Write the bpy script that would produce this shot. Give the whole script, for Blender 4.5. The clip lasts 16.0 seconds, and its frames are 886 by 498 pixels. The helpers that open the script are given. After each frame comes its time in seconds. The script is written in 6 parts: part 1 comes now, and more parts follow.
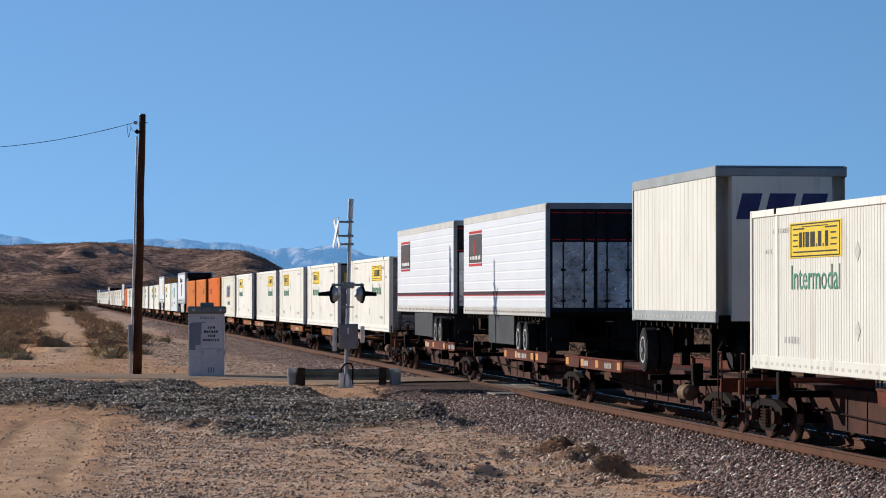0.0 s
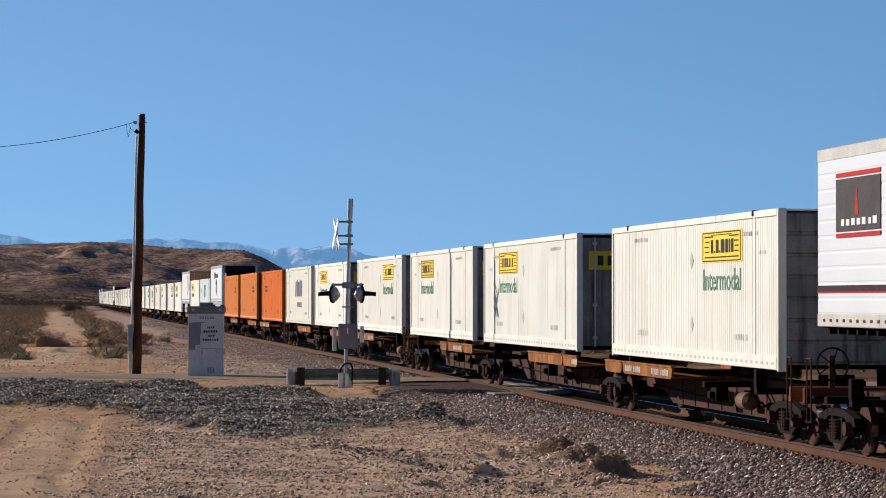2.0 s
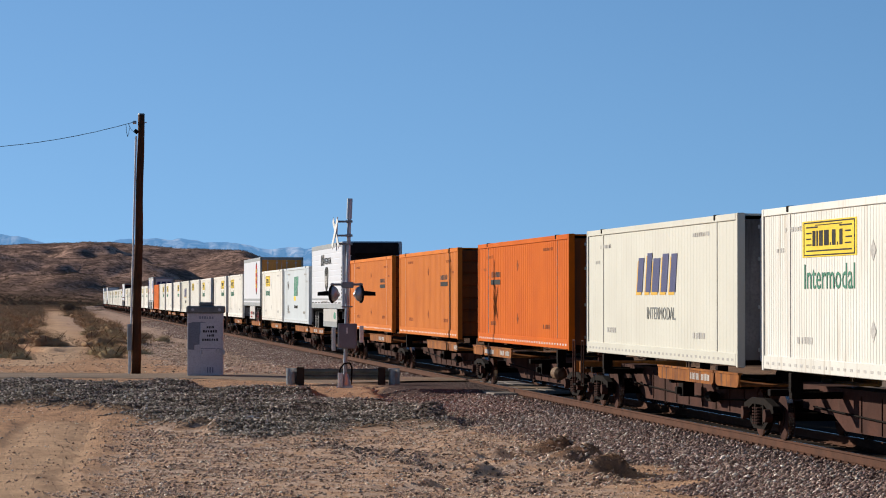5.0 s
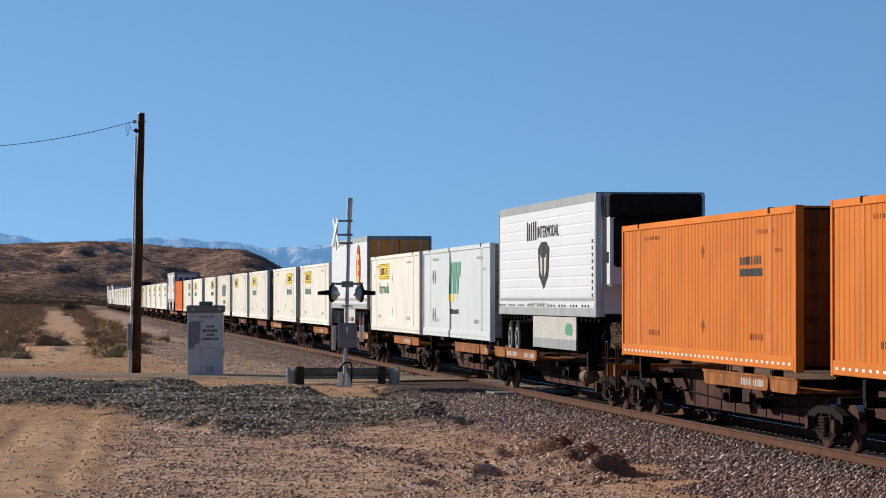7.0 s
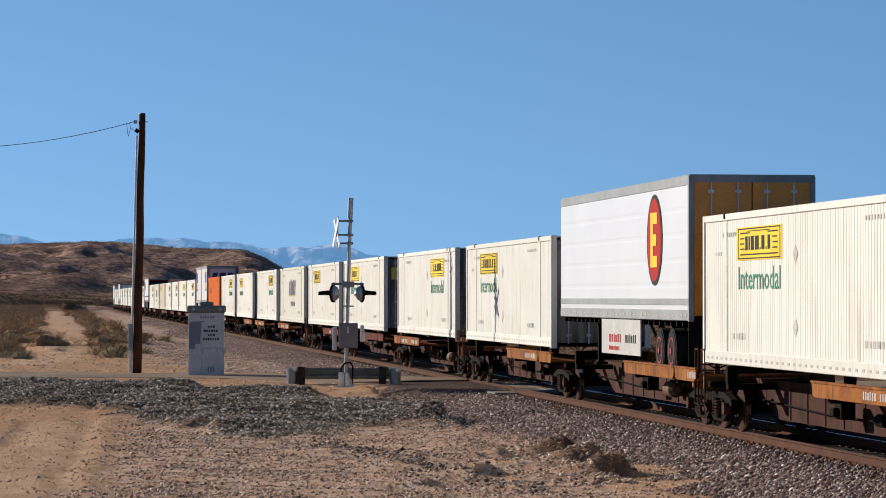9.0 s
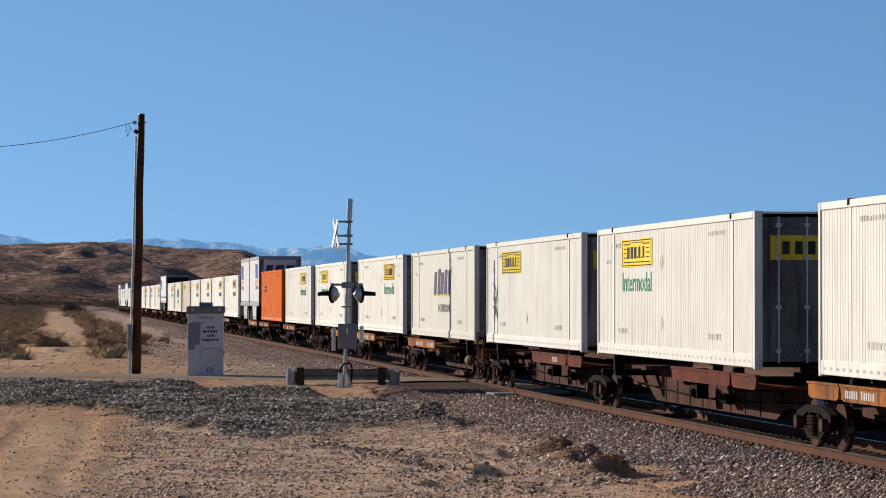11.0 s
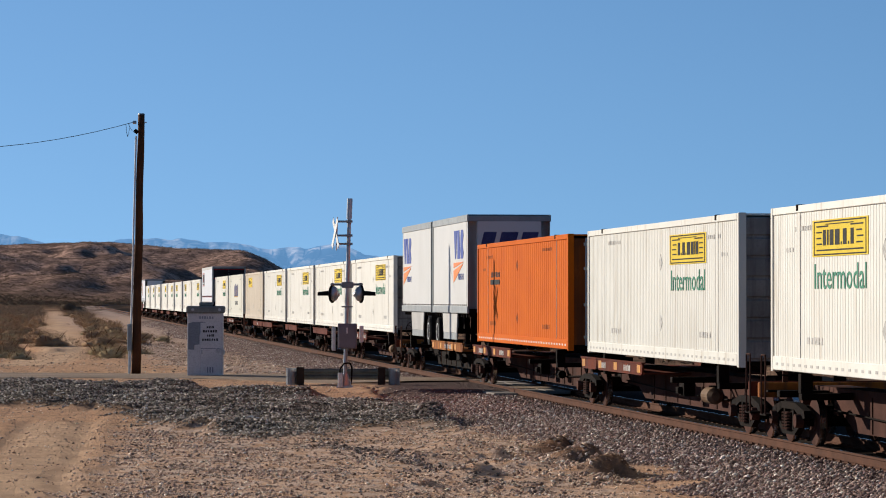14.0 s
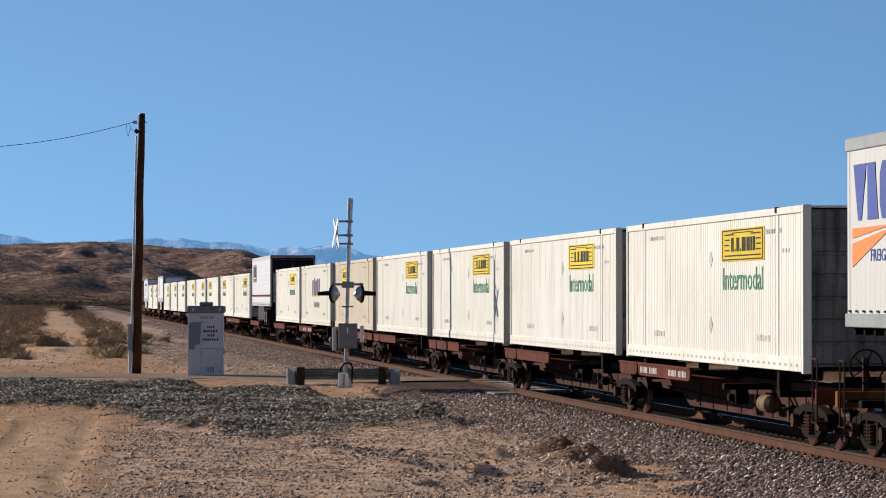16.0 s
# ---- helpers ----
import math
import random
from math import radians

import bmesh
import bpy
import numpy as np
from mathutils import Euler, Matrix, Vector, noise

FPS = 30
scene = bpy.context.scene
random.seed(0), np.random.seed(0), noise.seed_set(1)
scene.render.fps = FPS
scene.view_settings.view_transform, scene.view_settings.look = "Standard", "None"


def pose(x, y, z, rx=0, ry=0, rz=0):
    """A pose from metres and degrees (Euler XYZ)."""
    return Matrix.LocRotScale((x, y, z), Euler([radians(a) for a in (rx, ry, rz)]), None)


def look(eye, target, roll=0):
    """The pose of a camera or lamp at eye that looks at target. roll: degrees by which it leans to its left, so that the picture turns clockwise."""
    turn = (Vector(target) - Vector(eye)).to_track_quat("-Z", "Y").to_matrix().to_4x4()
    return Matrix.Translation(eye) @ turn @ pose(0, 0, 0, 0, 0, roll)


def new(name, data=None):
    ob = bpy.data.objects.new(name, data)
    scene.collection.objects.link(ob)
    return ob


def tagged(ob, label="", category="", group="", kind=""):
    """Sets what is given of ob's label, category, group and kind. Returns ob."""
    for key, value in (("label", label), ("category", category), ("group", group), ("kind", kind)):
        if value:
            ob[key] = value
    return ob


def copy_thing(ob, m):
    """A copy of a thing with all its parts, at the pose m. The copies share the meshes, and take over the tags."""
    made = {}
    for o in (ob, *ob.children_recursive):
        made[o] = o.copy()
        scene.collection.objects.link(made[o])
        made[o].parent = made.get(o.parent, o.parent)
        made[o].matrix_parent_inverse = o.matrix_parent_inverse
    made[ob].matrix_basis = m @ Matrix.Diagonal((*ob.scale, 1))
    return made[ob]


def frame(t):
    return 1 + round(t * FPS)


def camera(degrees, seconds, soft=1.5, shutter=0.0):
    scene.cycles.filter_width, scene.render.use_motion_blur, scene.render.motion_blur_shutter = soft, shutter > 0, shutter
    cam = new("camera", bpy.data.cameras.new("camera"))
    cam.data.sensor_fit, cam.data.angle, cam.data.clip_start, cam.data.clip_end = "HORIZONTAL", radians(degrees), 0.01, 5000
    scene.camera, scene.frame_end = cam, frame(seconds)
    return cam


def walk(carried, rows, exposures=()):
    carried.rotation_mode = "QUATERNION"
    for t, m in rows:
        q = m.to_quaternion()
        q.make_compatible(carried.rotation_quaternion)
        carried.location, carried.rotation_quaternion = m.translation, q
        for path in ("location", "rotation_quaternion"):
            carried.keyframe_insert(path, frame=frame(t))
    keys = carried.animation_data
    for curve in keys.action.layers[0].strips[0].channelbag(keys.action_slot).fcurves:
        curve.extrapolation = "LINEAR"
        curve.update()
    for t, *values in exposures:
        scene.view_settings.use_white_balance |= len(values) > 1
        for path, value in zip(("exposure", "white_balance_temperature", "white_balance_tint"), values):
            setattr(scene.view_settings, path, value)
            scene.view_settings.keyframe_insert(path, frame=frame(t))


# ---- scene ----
# ================= camera =================
EYE = 2.57
DEG_PER_STEP = 0.01052


def hold(dx, dy):
    """The camera's pose with a small shake of the tripod: dx to the left, dy upwards."""
    return pose(0, 0, EYE, 90 + 0.9225 + dy * DEG_PER_STEP, 0, dx * DEG_PER_STEP)


cam = camera(16.384, 16.0, soft=1.0, shutter=0.0)
walk(cam, [(t, hold(dx, dy)) for t, dx, dy in (
    (0, 1.8, 0.2), (0.5, 1.4, 1.2), (1.0, 1.3, 1.3), (1.5, 1.8, 0.3), (2.0, 1.0, 0), (2.5, 0, 0), (3.5, -0.2, 0), (4.0, 0, 0),
    (6.5, 0, -1.4), (7.0, 0.1, -1.6), (7.5, 1.4, -1.6), (9.0, 1.5, -1.3), (11.5, 0, 0), (12.5, 0, 0), (13.5, 0, -1.1),
    (14.0, 0, -0.4), (15.0, 0.3, -1.2), (16.0, 0.8, -0.6))], exposures=[(0, 0.33, 6200, 6), (1.1, 0.33, 6200, 6), (2.3, 0.33, 6460, 6), (16, 0.33, 6460, 6)])

# ================= world, sun, exposure =================
SUN_EL, SUN_LEFT = radians(19.5), radians(52.5)   # height of the sun, and its turn to the left of the view
world = bpy.data.worlds.new("desert_sky")
scene.world = world
world.use_nodes = True
wn, wl = world.node_tree.nodes, world.node_tree.links
sky = wn.new("ShaderNodeTexSky")
sky.sky_type, sky.sun_disc = "NISHITA", False
sky.sun_elevation, sky.sun_rotation = SUN_EL, -SUN_LEFT
sky.altitude, sky.air_density, sky.dust_density, sky.ozone_density = 900, 1.0, 0.28, 3.0
coord, lift = wn.new("ShaderNodeTexCoord"), wn.new("ShaderNodeMapping")
lift.inputs["Location"].default_value = (0, 0, 0.19)
lift.inputs["Scale"].default_value = (1, 1, 1.2)
wl.new(coord.outputs["Generated"], lift.inputs["Vector"])
wl.new(lift.outputs["Vector"], sky.inputs["Vector"])
tint = wn.new("ShaderNodeHueSaturation")
tint.inputs["Hue"].default_value, tint.inputs["Saturation"].default_value = 0.5, 1.09
wl.new(sky.outputs["Color"], tint.inputs["Color"])
wl.new(tint.outputs["Color"], wn["Background"].inputs["Color"])
wn["Background"].inputs["Strength"].default_value = 0.107
sun = new("sun", bpy.data.lights.new("sun", "SUN"))
sun.data.energy, sun.data.angle, sun.data.color = 5.05, radians(0.53), (1.0, 0.90, 0.80)
SUN_WAY = Vector((-math.sin(SUN_LEFT) * math.cos(SUN_EL), math.cos(SUN_LEFT) * math.cos(SUN_EL), math.sin(SUN_EL)))
sun.matrix_world = look(SUN_WAY * 50, (0, 0, 0))


# ================= materials =================
def mat(name, base, alt=None, rough=0.7, metal=0.0, scale=3.0, fine=40.0, bump=0.15, streak=0.0, spread=0.12, dirt=None, dirt_at=0.6, coarse=0.3):
    """A surface with patches (scale), grain (fine), a tone of its own per object (spread), relief, and streaks of dirt that run down."""
    m = bpy.data.materials.new(name)
    m.use_nodes = True
    n, l = m.node_tree.nodes, m.node_tree.links
    b = n["Principled BSDF"]
    alt = alt or tuple(c * 0.75 for c in base)
    tc, info = n.new("ShaderNodeTexCoord"), n.new("ShaderNodeObjectInfo")
    move = n.new("ShaderNodeVectorMath")
    move.operation = "MULTIPLY_ADD"
    l.new(info.outputs["Random"], move.inputs[0])
    move.inputs[1].default_value = (17, 31, 9)
    l.new(tc.outputs["Object"], move.inputs[2])

    def noisy(s, detail, stretch=None):
        t = n.new("ShaderNodeTexNoise")
        t.inputs["Scale"].default_value, t.inputs["Detail"].default_value = s, detail
        if stretch:
            q = n.new("ShaderNodeMapping")
            q.inputs["Scale"].default_value = stretch
            l.new(move.outputs[0], q.inputs["Vector"])
            l.new(q.outputs[0], t.inputs["Vector"])
        else:
            l.new(move.outputs[0], t.inputs["Vector"])
        return t.outputs["Fac"]

    def ramp(src, a, z):
        r = n.new("ShaderNodeMapRange")
        r.inputs["From Min"].default_value, r.inputs["From Max"].default_value = a, z
        l.new(src, r.inputs["Value"])
        return r.outputs["Result"]

    def blend(fac, a, z, kind="MIX"):
        x = n.new("ShaderNodeMix")
        x.data_type, x.blend_type = "RGBA", kind
        for k, v in ((0, fac), (6, a), (7, z)):
            if isinstance(v, (int, float)):
                x.inputs[k].default_value = v
            elif isinstance(v, tuple):
                x.inputs[k].default_value = (*v, 1)
            else:
                l.new(v, x.inputs[k])
        return x.outputs[2]

    grain = noisy(fine, 3)
    col = blend(ramp(noisy(scale, 5), 0.35, 0.68), base, alt)
    col = blend(ramp(grain, 0.45, 0.75), col, tuple(c * (1 - coarse) for c in base))
    if streak:
        runs = ramp(noisy(1.6, 6, (3.2, 3.2, 0.25)), dirt_at, dirt_at + 0.18)
        k = n.new("ShaderNodeMath")
        k.operation = "MULTIPLY"
        l.new(runs, k.inputs[0])
        k.inputs[1].default_value = streak
        col = blend(k.outputs[0], col, dirt or (0.10, 0.07, 0.05))
    hsv = n.new("ShaderNodeHueSaturation")
    l.new(col, hsv.inputs["Color"])
    tone = n.new("ShaderNodeMapRange")
    tone.inputs["To Min"].default_value, tone.inputs["To Max"].default_value = 1 - spread, 1 + spread * 0.5
    l.new(info.outputs["Random"], tone.inputs["Value"])
    l.new(tone.outputs["Result"], hsv.inputs["Value"])
    l.new(hsv.outputs["Color"], b.inputs["Base Color"])
    rr = n.new("ShaderNodeMapRange")
    rr.inputs["To Min"].default_value, rr.inputs["To Max"].default_value = max(rough - 0.12, 0.05), min(rough + 0.12, 1)
    l.new(grain, rr.inputs["Value"])
    l.new(rr.outputs["Result"], b.inputs["Roughness"])
    b.inputs["Metallic"].default_value = metal
    b.inputs["Specular IOR Level"].default_value = 0.5 if rough < 0.45 else 0.25 if rough < 0.7 else 0.06
    if bump:
        bp = n.new("ShaderNodeBump")
        bp.inputs["Strength"].default_value, bp.inputs["Distance"].default_value = bump, 0.02
        l.new(grain, bp.inputs["Height"])
        l.new(bp.outputs["Normal"], b.inputs["Normal"])
    return m


M = {
    "white": mat("white_container_paint", (0.70, 0.68, 0.61), (0.62, 0.595, 0.525), 0.6, scale=0.7, fine=25, bump=0.03, streak=0.75, dirt_at=0.565, dirt=(0.42, 0.35, 0.27), spread=0.1, coarse=0.08),
    # container ends: soot, with the shade of the unlit ends mixed into the paint
    "grimy": mat("sooty_shaded_white_paint", (0.25, 0.235, 0.225), (0.10, 0.092, 0.085), 0.7, scale=0.9, fine=20, bump=0.06, streak=0.8, dirt=(0.05, 0.045, 0.04), dirt_at=0.47),
    "grimy_shaded_orange": mat("sooty_shaded_orange_paint", (0.24, 0.06, 0.01), (0.1, 0.03, 0.012), 0.7, scale=0.9, fine=20, bump=0.06, streak=0.7, dirt=(0.06, 0.03, 0.02), dirt_at=0.48),
    "cream": mat("cream_container_paint", (0.61, 0.59, 0.495), (0.56, 0.535, 0.445), 0.5, scale=0.7, fine=25, bump=0.05, streak=0.2, dirt=(0.4, 0.32, 0.22), spread=0.05, coarse=0.08),
    "tan": mat("tan_container_paint", (0.53, 0.45, 0.34), (0.46, 0.38, 0.28), 0.55, scale=0.7, fine=25, bump=0.05, streak=0.3, spread=0.05, coarse=0.08),
    "cool": mat("cool_white_container_paint", (0.56, 0.61, 0.62), (0.52, 0.56, 0.57), 0.45, scale=0.7, fine=25, bump=0.05, streak=0.15, spread=0.05, coarse=0.08),
    "orange": mat("orange_container_paint", (0.60, 0.175, 0.024), (0.50, 0.135, 0.018), 0.72, scale=0.8, fine=25, bump=0.05, streak=0.3, dirt=(0.35, 0.10, 0.03), spread=0.12, coarse=0.08),
    "orange_deep": mat("deep_orange_container_paint", (0.58, 0.12, 0.005), (0.50, 0.095, 0.005), 0.75, scale=0.8, fine=25, bump=0.05, streak=0.35, dirt=(0.28, 0.06, 0.02), spread=0.05, coarse=0.08),
    "trailer": mat("white_trailer_skin", (0.66, 0.67, 0.69), (0.61, 0.62, 0.65), 0.4, scale=0.6, fine=30, bump=0.04, streak=0.15, dirt=(0.5, 0.47, 0.43), spread=0.04, coarse=0.08),
    "pup_skin": mat("dulled_white_trailer_skin", (0.585, 0.575, 0.55), (0.53, 0.52, 0.49), 0.5, scale=0.6, fine=30, bump=0.04, streak=0.2, dirt=(0.42, 0.38, 0.33), spread=0.04, coarse=0.08),
    "grey": mat("grey_aluminium_rail", (0.30, 0.315, 0.315), (0.22, 0.235, 0.235), 0.5, 0.2, 2, 50),
    "galv": mat("galvanised_steel", (0.50, 0.51, 0.52), (0.38, 0.39, 0.41), 0.36, 0.6, 4, 60),
    "zinc": mat("weathered_zinc", (0.20, 0.21, 0.20), (0.14, 0.145, 0.14), 0.6, 0.2, 3, 40),
    "dark_door": mat("dark_trailer_door", (0.02, 0.02, 0.025), (0.012, 0.012, 0.015), 0.75, 0.0, 1.5, 30),
    "quilted": mat("dark_quilted_steel", (0.42, 0.43, 0.46), (0.10, 0.105, 0.12), 0.3, 0.9, 1.4, 9, 1.0),
    "yellow_door": mat("yellow_trailer_door", (0.74, 0.29, 0.03), (0.6, 0.22, 0.025), 0.4, 0.0, 1.5, 30),
    "black": mat("black_rubber_and_paint", (0.012, 0.012, 0.013), (0.02, 0.019, 0.018), 0.85, 0.0, 3, 40),
    "tyre": mat("tyre_rubber", (0.018, 0.018, 0.018), (0.04, 0.036, 0.033), 0.85, 0.0, 5, 40),
    "rim": mat("wheel_rim_paint", (0.72, 0.72, 0.71), (0.5, 0.49, 0.47), 0.4, 0.2, 4, 40),
    "red_rim": mat("red_wheel_rim_paint", (0.45, 0.04, 0.03), (0.3, 0.03, 0.03), 0.5, 0.0, 4, 40),
    "car_yellow": mat("faded_yellow_car_paint", (0.38, 0.135, 0.026), (0.15, 0.045, 0.016), 0.75, 0.0, 1.6, 20, 0.25, 0.9, dirt=(0.09, 0.045, 0.03), dirt_at=0.5),
    "car_red": mat("rust_red_car_paint", (0.15, 0.032, 0.015), (0.06, 0.017, 0.010), 0.8, 0.0, 1.6, 20, 0.25, 0.85, dirt=(0.06, 0.035, 0.03), dirt_at=0.52),
    "car_brown": mat("grimy_brown_steel", (0.085, 0.037, 0.027), (0.038, 0.018, 0.014), 0.9, 0.0, 1.5, 30, 0.25, 0.4),
    "grime": mat("greasy_dark_steel", (0.013, 0.0075, 0.005), (0.006, 0.004, 0.003), 0.9, 0.0, 4, 40, 0.3),
    "tread": mat("polished_wheel_tread", (0.6, 0.58, 0.55), (0.4, 0.37, 0.34), 0.25, 1.0, 6, 50, 0.05),
    "rail_side": mat("rusty_rail_side", (0.125, 0.058, 0.036), (0.085, 0.042, 0.028), 0.9, 0.1, 2, 40, 0.3),
    "rail_top": mat("worn_rail_head", (0.62, 0.61, 0.60), (0.5, 0.48, 0.46), 0.2, 1.0, 2, 60, 0.0),
    "tie": mat("weathered_timber_tie", (0.05, 0.036, 0.027), (0.028, 0.022, 0.018), 0.9, 0.0, 3, 30, 0.4),
    "stone": mat("grey_ballast_stone", (0.30, 0.27, 0.25), (0.2, 0.17, 0.165), 0.9, 0.0, 1.2, 14, 0.4, spread=0),
    "wood": mat("creosoted_pole_timber", (0.115, 0.045, 0.02), (0.055, 0.024, 0.013), 0.8, 0.0, 1.5, 20, 0.5, 0.4, dirt=(0.03, 0.02, 0.015), dirt_at=0.45),
    "cabinet": mat("pale_grey_cabinet_paint", (0.60, 0.585, 0.60), (0.52, 0.51, 0.53), 0.6, 0.0, 1.5, 30, 0.05, 0.15),
    "patch": mat("slate_grey_paint_patch", (0.20, 0.22, 0.26), (0.24, 0.26, 0.30), 0.6, 0.0, 5, 30, 0.05),
    "yellow": mat("yellow_sign_enamel", (0.80, 0.59, 0.07), (0.70, 0.48, 0.05), 0.72, 0.0, 1.2, 30, 0.03, 0.1, spread=0.25),
    "amber": mat("dirty_amber_reflector", (0.62, 0.27, 0.03), (0.35, 0.13, 0.02), 0.6, 0.0, 6, 30, 0.03),
    "maroon": mat("dark_maroon_stripe", (0.05, 0.022, 0.032), (0.035, 0.018, 0.025), 0.7, 0.0, 3, 30, 0),
    "plate_grey": mat("dark_grey_plate", (0.085, 0.075, 0.08), (0.06, 0.053, 0.058), 0.7, 0.0, 3, 30, 0),
    "ink": mat("black_lettering", (0.035, 0.035, 0.035), (0.06, 0.06, 0.055), 0.8, 0.0, 3, 30, 0),
    "green": mat("green_lettering", (0.02, 0.19, 0.10), (0.05, 0.24, 0.15), 0.6, 0.0, 2, 30, 0),
    "navy": mat("navy_lettering", (0.03, 0.035, 0.13), (0.05, 0.055, 0.16), 0.5, 0.0, 3, 30, 0),
    "blue": mat("blue_lettering", (0.03, 0.06, 0.30), (0.04, 0.08, 0.34), 0.5, 0.0, 3, 30, 0),
    "bright_orange": mat("bright_orange_lettering", (0.80, 0.20, 0.03), (0.75, 0.24, 0.05), 0.5, 0.0, 3, 30, 0),
    "red": mat("red_enamel", (0.50, 0.03, 0.03), (0.42, 0.03, 0.03), 0.75, 0.0, 3, 30, 0),
    "mark": mat("grey_stencilled_marks", (0.45, 0.43, 0.40), (0.56, 0.54, 0.50), 0.7, 0.0, 6, 30, 0),
    "white_mark": mat("white_stencilled_marks", (0.78, 0.77, 0.74), (0.65, 0.63, 0.6), 0.6, 0.0, 6, 30, 0),
    "concrete": mat("grey_crossing_concrete", (0.27, 0.235, 0.205), (0.20, 0.17, 0.15), 0.9, 0.0, 1.2, 25, 0.3),
    "asphalt": mat("worn_grey_asphalt", (0.22, 0.158, 0.112), (0.33, 0.23, 0.157), 0.9, 0.0, 0.5, 30, 0.35, spread=0),
    "tank": mat("dusty_tan_tank_paint", (0.20, 0.13, 0.08), (0.11, 0.06, 0.035), 0.7, 0.0, 3, 30, 0.1),
    "lens": mat("dark_red_signal_lens", (0.12, 0.01, 0.01), (0.09, 0.01, 0.01), 0.15, 0.0, 4, 30, 0),
    "gold": mat("gold_lettering", (0.70, 0.42, 0.08), (0.62, 0.36, 0.07), 0.75, 0.0, 3, 30, 0),
    "box_grey": mat("dull_grey_box_paint", (0.22, 0.21, 0.225), (0.17, 0.165, 0.175), 0.75, 0.0, 3, 40),
    "orange_mark": mat("dark_orange_marks", (0.20, 0.05, 0.012), (0.28, 0.07, 0.012), 0.8, 0.0, 6, 30, 0),
    "slate": mat("slate_grey_skirt_paint", (0.07, 0.073, 0.08), (0.05, 0.052, 0.058), 0.88, 0.0, 1.5, 30, 0.05, 0.3),
    "glassy": mat("pale_fibreglass_skirt", (0.52, 0.50, 0.46), (0.40, 0.38, 0.35), 0.5, 0.0, 1.5, 30, 0.05, 0.3),
}


# ================= mesh tools =================
def box(bm, x0, x1, y0, y1, z0, z1, bevel=0.0):
    m = Matrix.LocRotScale(((x0 + x1) / 2, (y0 + y1) / 2, (z0 + z1) / 2), None, (abs(x1 - x0), abs(y1 - y0), abs(z1 - z0)))
    r = bmesh.ops.create_cube(bm, size=1, matrix=m)
    if bevel:
        edges = list({e for v in r["verts"] for e in v.link_edges})
        bmesh.ops.bevel(bm, geom=edges, offset=bevel, segments=1, affect="EDGES")
    return bm


def rod(bm, a, z, r, seg=10, r2=None):
    a, z = Vector(a), Vector(z)
    turn = (z - a).to_track_quat("Z", "Y").to_matrix().to_4x4()
    bmesh.ops.create_cone(bm, cap_ends=True, segments=seg, radius1=r, radius2=r if r2 is None else r2, depth=(z - a).length,
                          matrix=Matrix.Translation((a + z) / 2) @ turn)
    return bm


def tube(bm, points, r, seg=6):
    for a, z in zip(points, points[1:]):
        rod(bm, a, z, r, seg)
    return bm


def B(*boxes, bevel=0.0):
    bm = bmesh.new()
    for b in boxes:
        box(bm, *b, bevel=bevel)
    return bm


def shape(points, z0, z1):
    """An upright-lying plate: an outline in x and z, set between two depths along y."""
    bm = bmesh.new()
    lo = [bm.verts.new((x, z0, z)) for x, z in points]
    hi = [bm.verts.new((x, z1, z)) for x, z in points]
    bm.faces.new(lo)
    bm.faces.new(hi[::-1])
    for i in range(len(points)):
        j = (i + 1) % len(points)
        bm.faces.new((lo[j], lo[i], hi[i], hi[j]))
    bmesh.ops.recalc_face_normals(bm, faces=bm.faces)
    return bm


FINE = {"stencil", "slot_band", "painted_mark", "dash_band", "border", "door_band", "grille", "skirt_mark", "plate_mark", "white_mark_row", "small_print", "shield_figure"}


def mesh_of(name, bm, material):
    me = bpy.data.meshes.new(name)
    bm.to_mesh(me)
    bm.free()
    me.materials.append(M[material] if isinstance(material, str) else material)
    return me


def part(name, bm, material, parent, label=""):
    """One mesh object under a thing or a part; bm is a bmesh or a finished mesh."""
    ob = new(name, bm if isinstance(bm, bpy.types.Mesh) else mesh_of(name, bm, material))
    ob.parent = parent
    return tagged(ob, label, kind="stuff" if name in FINE else "")


def single(name, bm, material, label, category, kind="", group=""):
    return tagged(new(name, mesh_of(name, bm, material)), label, category, group, kind)


def lettering(word, width, height, material, x=0, y=0, z=0, back=False, depth=0.006):
    """A word as a mesh, upright in the xz plane, scaled to the given width and height, centred at x, z, facing -y (or +y)."""
    cu = bpy.data.curves.new(word, "FONT")
    cu.body, cu.extrude, cu.resolution_u = word, 0.02, 2
    ob = bpy.data.objects.new(word, cu)
    scene.collection.objects.link(ob)
    bpy.context.view_layer.update()
    me = bpy.data.meshes.new_from_object(ob.evaluated_get(bpy.context.evaluated_depsgraph_get()))
    bpy.data.objects.remove(ob)
    co = np.array([v.co for v in me.vertices])
    lo, hi = co.min(0), co.max(0)
    k = np.array((width, height, depth)) / (hi - lo)
    p = (co - (lo + hi) / 2) * k
    s = -1 if back else 1
    out = np.stack((s * p[:, 0] + x, -s * p[:, 2] + y, p[:, 1] + z), 1)
    me.vertices.foreach_set("co", out.ravel())
    me.materials.clear()
    me.materials.append(M[material])
    me.update()
    return me


